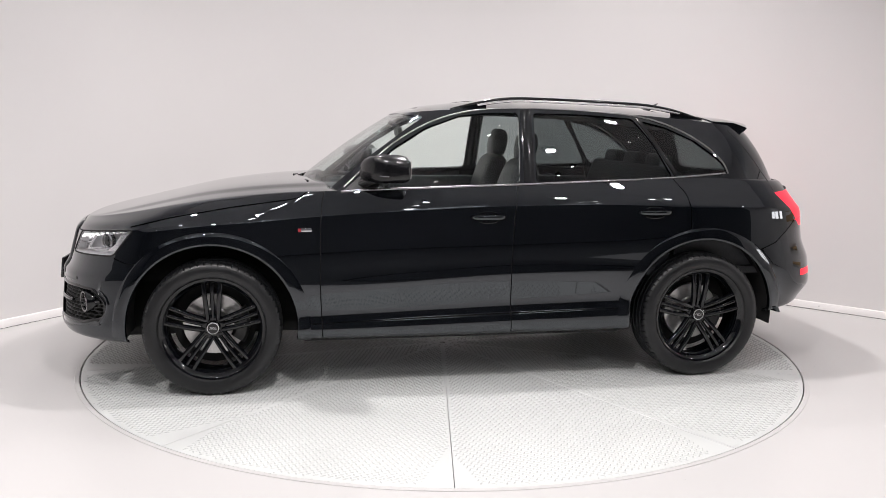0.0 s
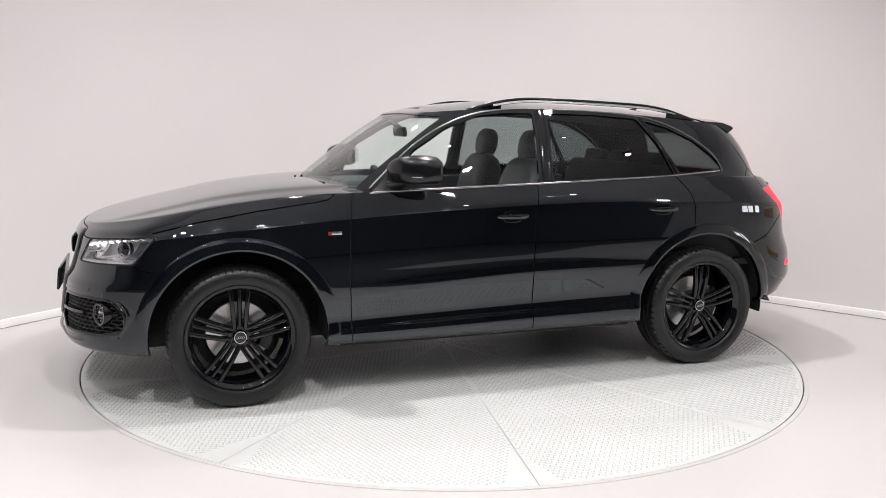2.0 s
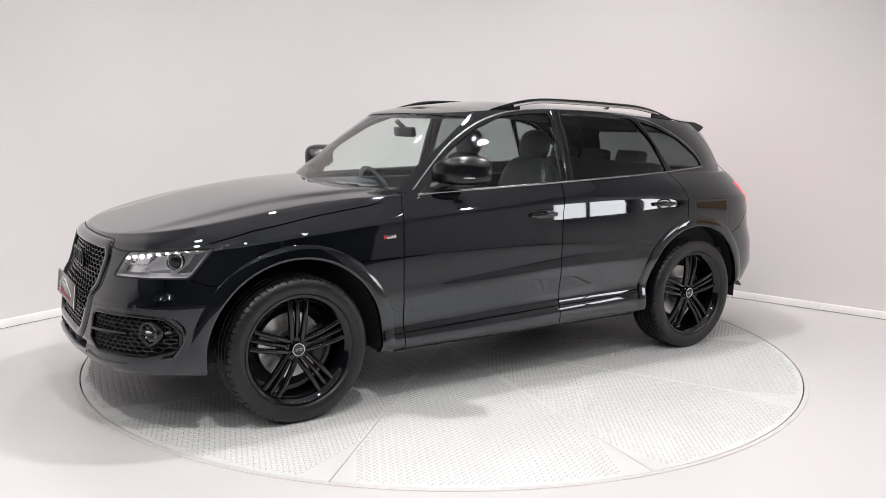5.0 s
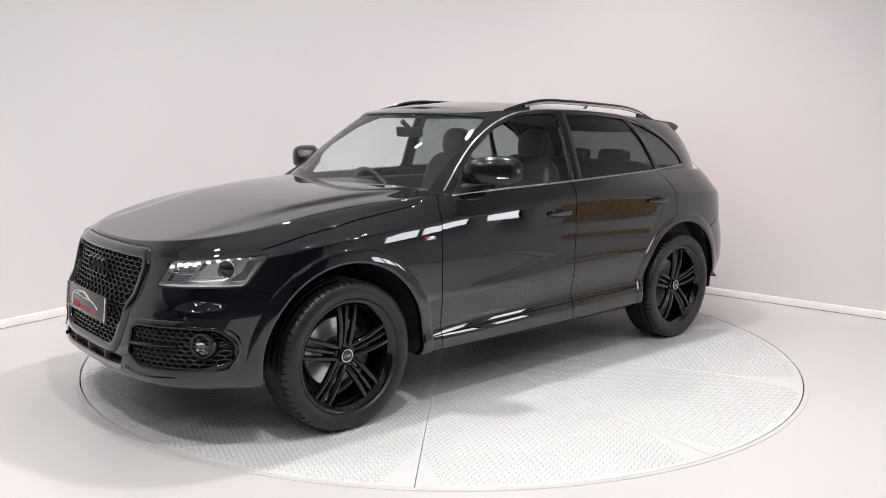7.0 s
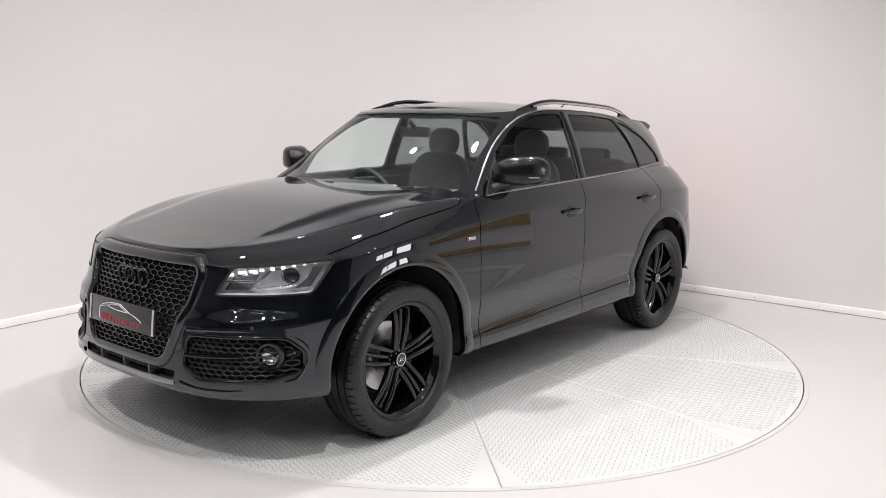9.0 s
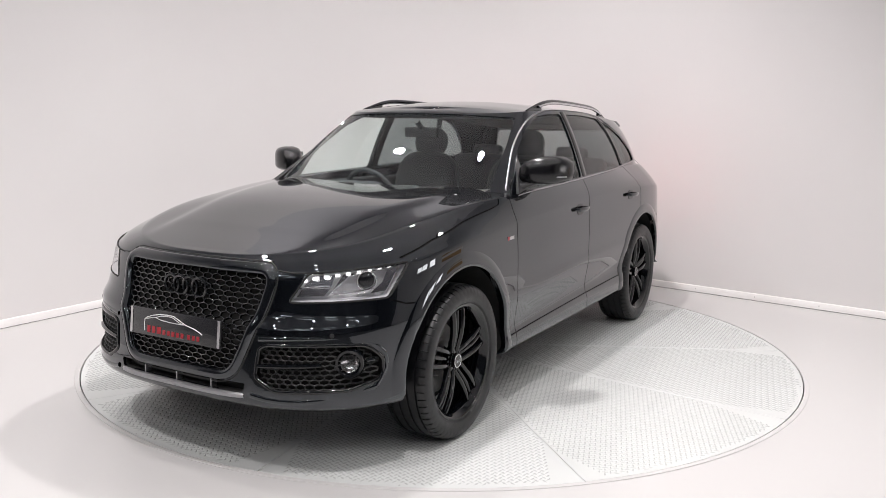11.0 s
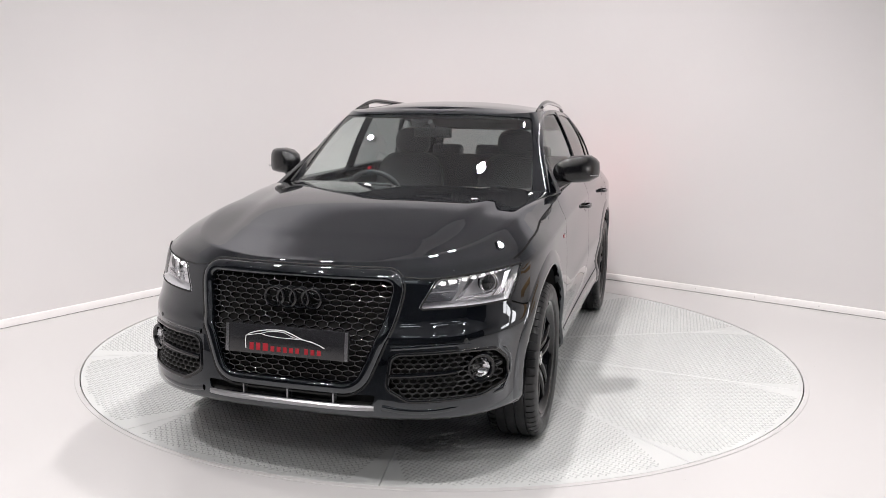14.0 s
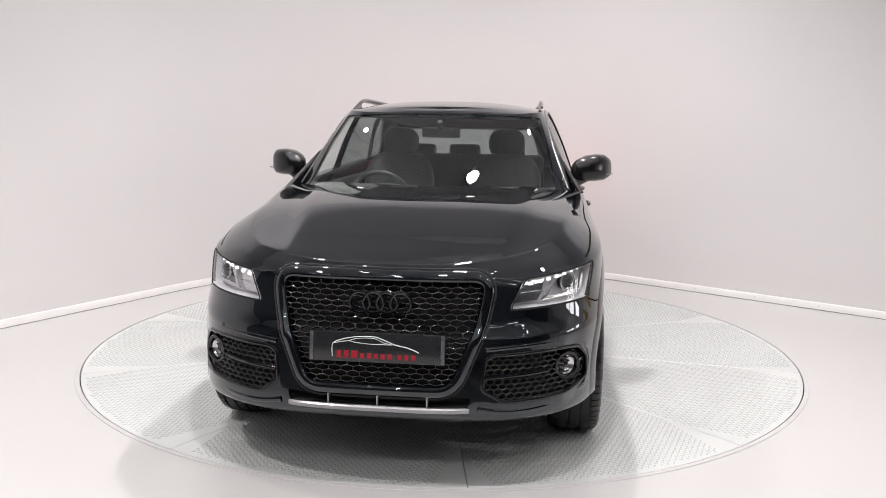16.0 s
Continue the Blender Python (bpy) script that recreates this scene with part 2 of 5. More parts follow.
# ceiling lamps
def downlight(at, radius):
    ob = tagged(empty("ceiling_lamp"), "round black spotlight housing on the unseen ceiling", "ceiling lamp", "ceiling spotlights")
    ob.matrix_world = pose(at[0], at[1], CEILING)
    bm = bmesh.new()
    lathe(bm, [(radius + 0.015, -0.02), (radius + 0.03, -0.03), (radius + 0.03, 0.10), (radius * 0.6, 0.115), (0.02, 0.118)], 24, Matrix.Rotation(radians(90), 4, "X"))
    bm.transform(Matrix.Translation((0, 0, -0.12)))
    part("housing", bm, SATIN, ob)
    return ob


# the added fill lamps get a housing too
for at, watts, radius in LAMPS:
    downlight(at, radius)


# small track spots in rows across the ceiling
def track_lamp(x, y):
    ob = tagged(empty("track_lamp"), "small black track spotlight with a lit lens", "ceiling lamp", "track spotlights")
    ob.matrix_world = pose(x, y, CEILING)
    bm = bmesh.new()
    lathe(bm, [(0.012, 0.12), (0.030, 0.118), (0.046, 0.085), (0.050, 0.0), (0.046, 0.0), (0.043, 0.02)], 20, Matrix.Rotation(radians(90), 4, "X"))
    bm.transform(Matrix.Translation((0, 0, -0.17)))
    part("housing", bm, SATIN, ob)
    bm = bmesh.new()
    box(bm, -0.012, 0.012, -0.012, 0.012, -0.055, 0.0)
    part("stem", bm, SATIN, ob)
    bm = bmesh.new()
    lathe(bm, [(0.0005, 0.012), (0.025, 0.013), (0.0425, 0.018)], 20, Matrix.Rotation(radians(90), 4, "X"))
    bm.transform(Matrix.Translation((0, 0, -0.17)))
    part("lens", bm, SPOTGLOW, ob, "lit white lens")


for x in (-3.4, -1.15, 1.15, 3.4):
    for y in (-2.3, -2.75, -4.6, -5.05):
        track_lamp(x, y)


# tube lamps over the workshop behind the studio
def tube_lamp(x, y):
    ob = tagged(empty("tube_lamp"), "white ceiling batten lamp with a lit tube", "ceiling lamp", "workshop tube lamps")
    ob.matrix_world = pose(x, y, CEILING)
    bm = bmesh.new()
    box(bm, -0.62, 0.62, -0.05, 0.05, -0.07, 0.0, bevel=0.008)
    part("batten", bm, SKIRT, ob)
    bm = bmesh.new()
    tube(bm, [(-0.59, 0, -0.09), (0.59, 0, -0.09)], 0.022, 10)
    part("lit_tube", bm, TUBEGLOW, ob, "lit white tube")


for x in (-4.6, -2.3, 0.0, 2.3, 4.6):
    for y in (-7.0, -8.4):
        tube_lamp(x, y)


# white board with timber rails on the side wall
def rail_board():
    board = tagged(empty("wall_panel"), "white wall panel with three tan timber rails", "wall panel")
    along = RIGHT_DIR
    base = CORNER + along * 6.25 + Vector((-along.y, along.x)) * -0.012
    m = pose(base.x, base.y, 0, 0, 0, math.degrees(math.atan2(along.y, along.x)))
    bm = bmesh.new()
    box(bm, -0.03, 1.28, -0.012, 0.008, 0.36, 1.40, m, 0.003)
    part("backing_board", bm, SKIRT, board, "white painted backing board")
    for z, h in ((0.42, 0.10), (0.80, 0.26), (1.24, 0.12)):
        bm = bmesh.new()
        box(bm, 0.0, 1.25, -0.046, -0.0125, z, z + h, m, 0.004)
        part("rail", bm, TIMBER, board, "tan timber rail")


rail_board()


# unseen glowing panels along the side walls, added for bright reflections in the paint
def reflection_panel(at, along):
    inward = Vector((along.y, -along.x))
    p = at + inward * 0.13
    light = tagged(empty("reflection_panel"), "glowing white panel in a dark frame, added for reflections in the car paint", "wall light", "lit wall panels")
    light.matrix_world = pose(p.x, p.y, 1.24, 0, 0, math.degrees(math.atan2(along.y, along.x)))
    bm = bmesh.new()
    box(bm, -0.33, 0.33, -0.012, 0.035, -0.33, 0.33, bevel=0.006)
    part("frame", bm, SATIN, light)
    bm = bmesh.new()
    box(bm, -0.315, 0.315, -0.018, -0.0125, -0.315, 0.315)
    part("diffuser", bm, PANELGLOW, light)


EAST_DIR = (EAST[1] - EAST[0]).normalized()
for reach in (8.47,):
    reflection_panel(CORNER + RIGHT_DIR * reach, RIGHT_DIR)
for reach in (0.50, 1.22):
    reflection_panel(EAST[0] + EAST_DIR * reach, EAST_DIR)

# ---- turntable: ten wedge plates with raised lugs ----
turntable = tagged(empty("turntable"), "round pale grey tread-plate turntable set flush in the floor", "turntable")


def wedge_mesh(depth=0.045, gap=0.0018):
    bm = bmesh.new()
    half = math.pi / 10
    r0, n = 0.02, 18
    outer = [(TABLE_R * math.cos(-half + 2 * half * k / n), TABLE_R * math.sin(-half + 2 * half * k / n)) for k in range(n + 1)]
    inner = [(r0 * math.cos(a), r0 * math.sin(a)) for a in (half, 0, -half)]
    pts = []
    for x, y in outer + inner:
        a = math.atan2(y, x)
        lim = half - gap / max(0.1, math.hypot(x, y))
        a = max(-lim, min(lim, a))
        r = math.hypot(x, y)
        pts.append((r * math.cos(a), r * math.sin(a)))
    f = bm.faces.new([bm.verts.new((x, y, 0)) for x, y in pts])
    r = bmesh.ops.extrude_face_region(bm, geom=[f])
    bmesh.ops.translate(bm, verts=[v for v in r["geom"] if isinstance(v, bmesh.types.BMVert)], vec=(0, 0, -depth))
    return bm


def lug_mesh(pitch=0.034, length=0.0150, width=0.0046, high=0.0025):
    """Low raised bars in a crossed pattern over one wedge."""
    half = math.pi / 10
    vs, fs = [], []
    m = int(TABLE_R / pitch) + 1
    for i in range(1, m):
        for j in range(-m // 2, m // 2):
            x, y = (i + 0.5 * (j % 2)) * pitch, j * pitch * 0.5
            r = math.hypot(x, y)
            if r > TABLE_R - 0.03 or r < 0.05 or abs(math.atan2(y, x)) > half - 0.016 / r:
                continue
            a = radians(40 if j % 2 else -40)
            c, s = math.cos(a), math.sin(a)
            b = len(vs)
            for k, z in ((1.0, 0.0003), (0.62, high)):
                for u, v in ((-length, 0), (0, -width), (length, 0), (0, width)):
                    u, v = u * (k if k == 1 else 0.72), v * k
                    vs.append((x + u * c - v * s, y + u * s + v * c, z))
            fs.append((b + 4, b + 5, b + 6, b + 7))
            for q in range(4):
                fs.append((b + q, b + (q + 1) % 4, b + 4 + (q + 1) % 4, b + 4 + q))
    me = bpy.data.meshes.new("tread_pattern")
    me.from_pydata(vs, [], fs)
    me.materials.append(TREAD)
    me.shade_smooth()
    return me


plate = part("tread_plate", wedge_mesh(), PLATE, turntable, smooth=False)
lugs = lug_mesh()
for k in range(10):
    p = plate if k == 0 else plate.copy()
    if k:
        scene.collection.objects.link(p)
        p.parent = turntable
    p.matrix_basis = pose(0, 0, 0, 0, 0, 9.5 + 18 + 36 * k)
    l = tagged(new("tread_pattern", lugs), kind="stuff")
    l.parent = p
bm = bmesh.new()
lathe(bm, [(0.001, -0.047), (TABLE_R + 0.05, -0.047), (TABLE_R + 0.05, -0.058), (0.001, -0.058)], 120, Matrix.Rotation(radians(90), 4, "X"))
tagged(part("turntable_pit", bm, GROOVE), "dark narrow gap round the turntable edge", "pit", kind="structure")
bm = bmesh.new()
lathe(bm, [(TABLE_R + 0.0075, 0.001), (TABLE_R + 0.009, 0.0035), (TABLE_R + 0.032, 0.0035), (TABLE_R + 0.034, 0.001)], 160, Matrix.Rotation(radians(90), 4, "X"))
tagged(part("turntable_rim", bm, FLOOR), "thin off-white painted rim round the turntable", "rim", kind="structure")


# ---- car body: one lofted shell, cut into panels, panes and openings ----
from mathutils.bvhtree import BVHTree


def smooth_keys(xs, vs, x):
    """Smooth curve through keys (monotone x)."""
    if x <= xs[0]:
        return vs[0]
    if x >= xs[-1]:
        return vs[-1]
    i = max(k for k in range(len(xs) - 1) if xs[k] <= x)

    def slope(k):
        if k == 0:
            return (vs[1] - vs[0]) / (xs[1] - xs[0])
        if k == len(xs) - 1:
            return (vs[-1] - vs[-2]) / (xs[-1] - xs[-2])
        return (vs[k + 1] - vs[k - 1]) / (xs[k + 1] - xs[k - 1])

    h = xs[i + 1] - xs[i]
    t = (x - xs[i]) / h
    a, b = slope(i) * h, slope(i + 1) * h
    return (2 * t**3 - 3 * t**2 + 1) * vs[i] + (t**3 - 2 * t**2 + t) * a + (-2 * t**3 + 3 * t**2) * vs[i + 1] + (t**3 - t**2) * b


NF, NS, NR = 26, 56, 18


def plan_loop(xf, sf, pf, qf, xr, sr, pr, qr, width, height):
    """Half a loop round the car, nose to tail: rounded ends and a side of given width, at the given height over x."""
    pts = []
    for k in range(NF):
        a = math.pi / 2 * k / NF
        pts.append((sf + (xf - sf) * math.cos(a) ** (2 / pf), width(sf) * math.sin(a) ** (2 / qf)))
    for k in range(NS + 1):
        x = sf + (sr - sf) * k / NS
        pts.append((x, width(x)))
    for k in range(NR - 1, -1, -1):
        a = math.pi / 2 * k / NR
        pts.append((sr + (xr - sr) * math.cos(a) ** (2 / pr), width(sr) * math.sin(a) ** (2 / qr)))
    return [Vector((x, y, height(x))) for x, y in pts]


ZX = (-2.3, -1.9, -1.4, -0.3, 0.8, 1.4, 1.9, 2.3)
WX = (-1.35, -0.9, -0.3, 0.4, 0.8, 1.3)


def body_line(zs, ws, xf, xr, pf=3.2, qf=2.5, pr=3.8, qr=3.2):
    return plan_loop(xf, 1.3, pf, qf, xr, -1.35, pr, qr, lambda x: smooth_keys(WX, ws, x), lambda x: smooth_keys(ZX, zs, x))


BODY_LINES = [
    body_line((0.40, 0.37, 0.30, 0.287, 0.287, 0.29, 0.285, 0.275), (0.87, 0.87, 0.87, 0.87, 0.87, 0.88), 2.215, -2.150, qf=3.1),
    body_line((0.42, 0.39, 0.33, 0.312, 0.31, 0.315, 0.315, 0.315), (0.920, 0.918, 0.916, 0.916, 0.918, 0.925), 2.292, -2.260, qf=3.1),
    body_line((0.46, 0.44, 0.41, 0.385, 0.36, 0.36, 0.37, 0.36), (0.928, 0.924, 0.923, 0.923, 0.924, 0.930), 2.312, -2.300, qf=3.0),
    body_line((0.52, 0.51, 0.49, 0.465, 0.435, 0.44, 0.45, 0.44), (0.925, 0.906, 0.902, 0.902, 0.908, 0.930), 2.307, -2.360, qf=2.9),
    body_line((0.62, 0.62, 0.62, 0.63, 0.57, 0.60, 0.60, 0.585), (0.93, 0.927, 0.926, 0.926, 0.926, 0.934), 2.290, -2.345, qf=2.9),
    body_line((0.69, 0.69, 0.69, 0.69, 0.65, 0.67, 0.655, 0.640), (0.93, 0.925, 0.922, 0.922, 0.924, 0.934), 2.284, -2.330, qf=2.9),
    body_line((0.80, 0.80, 0.82, 0.83, 0.80, 0.79, 0.72, 0.688), (0.931, 0.925, 0.920, 0.920, 0.921, 0.929), 2.258, -2.275, qf=2.7),
    body_line((0.96, 0.98, 1.0, 0.995, 0.955, 0.925, 0.875, 0.835), (0.925, 0.914, 0.908, 0.908, 0.910, 0.917), 2.222, -2.250),
    body_line((1.0, 1.02, 1.04, 1.03, 0.985, 0.955, 0.90, 0.862), (0.910, 0.908, 0.904, 0.904, 0.904, 0.901), 2.21, -2.225, 3.0),
    body_line((1.05, 1.075, 1.09, 1.075, 1.03, 0.997, 0.928, 0.878), (0.872, 0.884, 0.886, 0.886, 0.883, 0.862), 2.195, -2.19, 2.9),
    body_line((1.12, 1.15, 1.16, 1.13, 1.088, 1.042, 0.953, 0.888), (0.805, 0.835, 0.852, 0.862, 0.855, 0.79), 2.178, -2.145, 2.8),
    body_line((1.13, 1.16, 1.175, 1.145, 1.105, 1.055, 0.965, 0.892), (0.79, 0.822, 0.843, 0.852, 0.842, 0.755), 2.168, -2.12, 2.8),
]


def between(lines, n):
    """Inserts smooth lines between lines (Catmull-Rom across them)."""
    out = []
    for i in range(len(lines) - 1):
        a, b, c, d = lines[max(i - 1, 0)], lines[i], lines[i + 1], lines[min(i + 2, len(lines) - 1)]
        for k in range(n):
            t = k / n
            row = []
            for p0, p1, p2, p3 in zip(a, b, c, d):
                m1, m2 = (p2 - p0) * 0.42, (p3 - p1) * 0.42
                row.append((2 * t**3 - 3 * t**2 + 1) * p1 + (t**3 - 2 * t**2 + t) * m1 + (-2 * t**3 + 3 * t**2) * p2 + (t**3 - t**2) * m2)
            out.append(row)
    return out + [lines[-1]]


SIDE_ROWS = between(BODY_LINES, 3)
HOOD_END = next(i for i, p in enumerate(SIDE_ROWS[-1]) if p.x < 0.74)


def hood_rows(n=26):
    """A low crowned hood with a raised middle field that narrows towards the grille."""
    edge = SIDE_ROWS[-1][: HOOD_END + 1]
    lo, hi = edge[-1].x, edge[0].x
    rows = []
    for k in range(n + 1):
        rows.append([p.lerp(Vector((0.95 + 1.14 * ((p.x - lo) / (hi - lo)) ** 0.9, 0, p.z)), k / n) for p in edge])
    rows = relaxed(rows, 36)
    ex = [p.x for p in reversed(edge)]
    ey, ez = [p.y for p in reversed(edge)], [p.z for p in reversed(edge)]
    for row in rows[1:]:
        for p in row:
            wide, rim = max(0.02, float(np.interp(p.x, ex, ey))), float(np.interp(p.x, ex, ez))
            u = min(1.0, abs(p.y) / wide)
            crown = smooth_keys((0.74, 1.1, 1.4, 1.67, 1.83, 1.95, 2.17), (0.026, 0.030, 0.024, 0.012, 0.005, 0.002, 0.0), p.x)
            field = 0.46 + 0.17 * (2.1 - p.x) / 1.15
            fade = min(1.0, max(0.0, (2.13 - p.x) / 0.3)) * min(1.0, (1 - u) * 8)
            p.z = rim + crown * (1 - u**3.6) + 0.0055 * fade * (1 + math.tanh((field - abs(p.y)) / 0.03))
    return rows


def relaxed(rows, times):
    """Evens out a grid whose last row is the middle of the car; the outer edges stay."""
    a = np.array([[tuple(p) for p in r] for r in rows])
    for _ in range(times):
        m = np.concatenate([a, a[-2:-1] * (1, -1, 1)])
        b = a.copy()
        b[1:, 1:-1] = 0.5 * a[1:, 1:-1] + 0.125 * (m[:-2, 1:-1] + m[2:, 1:-1] + a[1:, :-2] + a[1:, 2:])
        n = np.concatenate([a[:, 1:2] * (1, -1, 1), a], axis=1)
        b[1:, 0] = 0.5 * a[1:, 0] + 0.125 * (m[:-2, 0] + m[2:, 0] + n[1:, 0] + a[1:, 1])
        b[-1, :, 1] = 0
        a = b
    return [[Vector(p) for p in r] for r in a]


def house_lines():
    """The greenhouse: loops from belt to roof edge."""
    base = plan_loop(0.975, 0.62, 2.0, 2.0, -2.13, -1.3, 3.2, 3.2, lambda x: smooth_keys((-1.35, -0.9, -0.3, 0.4, 0.8), (0.786, 0.820, 0.841, 0.842, 0.815), x), lambda x: smooth_keys((-2.1, -1.6, -1.29, -0.3, 0.6, 0.8, 1.1), (1.10, 1.14, 1.155, 1.125, 1.085, 1.085, 1.085), x))
    top = plan_loop(0.31, -0.05, 2.5, 6.0, -1.86, -1.2, 3.5, 6.0, lambda x: smooth_keys((-1.2, -1.05, -0.38, -0.05), (0.622, 0.636, 0.652, 0.622), x), lambda x: smooth_keys((-1.86, -1.75, -1.5, -1.05, -0.4, 0.05, 0.3), (1.462, 1.475, 1.505, 1.54, 1.562, 1.556, 1.537), x))
    return base, top


def house_rows(n=16):
    base, top = house_lines()
    rows = []
    for k in range(n + 1):
        v = k / n
        row = []
        for i, (p, q) in enumerate(zip(base, top)):
            r = p.lerp(q, v)
            out = Vector((p.x - q.x, p.y - q.y, 0))
            out = out.normalized() if out.length > 1e-6 else Vector((0, 1, 0))
            nz = Vector((out.x, out.y, 0.5)).normalized()
            bulge = 0.022 + 0.004 * min(1.0, max(0.0, (i - NF * 0.8) / 14.0)) if i < NF + NS else 0.03
            row.append(r + nz * bulge * 4 * v * (1 - v) * (0.7 + 0.5 * v))
        rows.append(row)
    return rows


def roof_rows(n=12):
    _, top = house_lines()
    rows = []
    for k in range(n + 1):
        w = k / n
        row = []
        for p in top:
            sx = max(-1.72, min(0.18, p.x))
            q = p.lerp(Vector((sx, 0, p.z)), w)
            f = min(1, max(0, (0.31 - q.x) / 0.5)) * min(1, max(0, (q.x + 1.9) / 0.4))
            q.z = p.z + (1 - (1 - w) ** 2.4) * (0.020 + 0.036 * f) * (1 if k else 0)
            row.append(q)
        rows.append(row)
    return rows


def mirror_rows(rows):
    return [[Vector((p.x, -p.y, p.z)) for p in r] for r in rows]


def shell_mesh():
    bm = bmesh.new()
    tag = bm.faces.layers.int.new("tag")
    for k, rows in enumerate((SIDE_ROWS, hood_rows(), house_rows(), roof_rows())):
        for rr in (rows, mirror_rows(rows)):
            n0 = len(bm.faces)
            strip(bm, rr)
            bm.faces.ensure_lookup_table()
            for f in bm.faces[n0:]:
                f[tag] = k
    bmesh.ops.remove_doubles(bm, verts=bm.verts, dist=0.0004)
    bmesh.ops.recalc_face_normals(bm, faces=bm.faces)
    return bm


SIDE, FRONT = (Vector((1, 0, 0)), Vector((0, 0, 1))), (Vector((0, 1, 0)), Vector((0, 0, 1)))
DIAG_L = (Vector((-0.70, 0.714, 0)), Vector((0, 0, 1)))
DIAG_R = (Vector((-0.70, -0.714, 0)), Vector((0, 0, 1)))


def cut(bm, poly, basis, ok, closed=True):
    """Scores the outline into the mesh, straight through along the basis' third direction."""
    e1, e2 = basis
    n = len(poly)
    for i in range(n if closed else n - 1):
        a, b = Vector(poly[i]), Vector(poly[(i + 1) % n])
        if (b - a).length < 1e-5:
            continue
        lo = (min(a.x, b.x) - 0.004, min(a.y, b.y) - 0.004)
        hi = (max(a.x, b.x) + 0.004, max(a.y, b.y) + 0.004)
        faces = []
        for f in bm.faces:
            if not ok(f):
                continue
            us = [v.co.dot(e1) for v in f.verts]
            vs = [v.co.dot(e2) for v in f.verts]
            if max(us) >= lo[0] and min(us) <= hi[0] and max(vs) >= lo[1] and min(vs) <= hi[1]:
                faces.append(f)
        if not faces:
            continue
        geom = list({x for f in faces for x in (f, *f.edges, *f.verts)})
        d = (b - a).normalized()
        bmesh.ops.bisect_plane(bm, geom=geom, dist=1e-5, plane_co=e1 * a.x + e2 * a.y, plane_no=e1 * d.y - e2 * d.x)


def inside(poly, u, v):
    hit = False
    j = len(poly) - 1
    for i in range(len(poly)):
        (xi, yi), (xj, yj) = poly[i], poly[j]
        if (yi > v) != (yj > v) and u < (xj - xi) * (v - yi) / (yj - yi) + xi:
            hit = not hit
        j = i
    return hit


def band(line, w):
    """A narrow closed outline round an open line."""
    pts = [Vector(p) for p in line]
    left, right = [], []
    for i, p in enumerate(pts):
        d = (pts[min(i + 1, len(pts) - 1)] - pts[max(i - 1, 0)]).normalized()
        nrm = Vector((-d.y, d.x)) * w / 2
        left.append(tuple(p + nrm))
        right.append(tuple(p - nrm))
    return left + right[::-1]


def rounded(poly, r, n=4):
    """Rounds the corners of an outline."""
    out = []
    m = len(poly)
    for i in range(m):
        p, a, b = Vector(poly[i]), Vector(poly[i - 1]), Vector(poly[(i + 1) % m])
        ra = min(r, (a - p).length * 0.45)
        rb = min(r, (b - p).length * 0.45)
        s, e = p + (a - p).normalized() * ra, p + (b - p).normalized() * rb
        for k in range(n + 1):
            t = k / n
            out.append(tuple((1 - t) ** 2 * s + 2 * t * (1 - t) * p + t * t * e))
    return out


# outlines, in metres
WHEEL_X, WHEEL_R, ARCH_R, ARCH_Z = 1.4035, 0.3685, 0.452, 0.372
ARCHES = [[(cx + ARCH_R * math.cos(2 * math.pi * k / 44), ARCH_Z + ARCH_R * math.sin(2 * math.pi * k / 44)) for k in range(44)] for cx in (WHEEL_X, -WHEEL_X)]
WIN_FRONT = rounded([(0.60, 1.118), (0.43, 1.325), (0.22, 1.453), (0.02, 1.522), (-0.14, 1.540), (-0.318, 1.543), (-0.297, 1.148)], 0.03)
WIN_REAR = rounded([(-0.392, 1.153), (-0.408, 1.541), (-0.72, 1.537), (-1.018, 1.518), (-1.13, 1.37), (-1.235, 1.181)], 0.022)
WIN_QUARTER = rounded([(-1.075, 1.505), (-1.23, 1.468), (-1.40, 1.392), (-1.54, 1.290), (-1.605, 1.226), (-1.57, 1.208), (-1.278, 1.190)], 0.02)
SCREEN = rounded([(0.735, 1.07), (0.705, 1.14), (0.655, 1.36), (0.602, 1.516), (0.3, 1.530), (0, 1.534), (-0.3, 1.530), (-0.602, 1.516), (-0.655, 1.36), (-0.705, 1.14), (-0.735, 1.07)], 0.02)
REAR_SCREEN = rounded([(0.62, 1.17), (0.53, 1.43), (-0.53, 1.43), (-0.62, 1.17)], 0.05)
GRILLE = rounded([(0.430, 0.868), (0.400, 0.70), (0.296, 0.440), (-0.296, 0.440), (-0.400, 0.70), (-0.430, 0.868)], 0.065, 6)
LAMP = rounded([(DIAG_L[0].dot(Vector(p)), p[2]) for p in ((2.150, 0.600, 0.868), (1.80, 0.856, 0.902), (1.925, 0.842, 0.762), (2.19, 0.520, 0.748))], 0.022)
INTAKE = rounded([(0.415, 0.44), (0.425, 0.56), (0.455, 0.578), (0.70, 0.585), (0.800, 0.578), (0.838, 0.52), (0.838, 0.43), (0.76, 0.395), (0.50, 0.39)], 0.02)
SLOT = rounded([(0.362, 0.372), (0.372, 0.412), (-0.372, 0.412), (-0.362, 0.372)], 0.012)
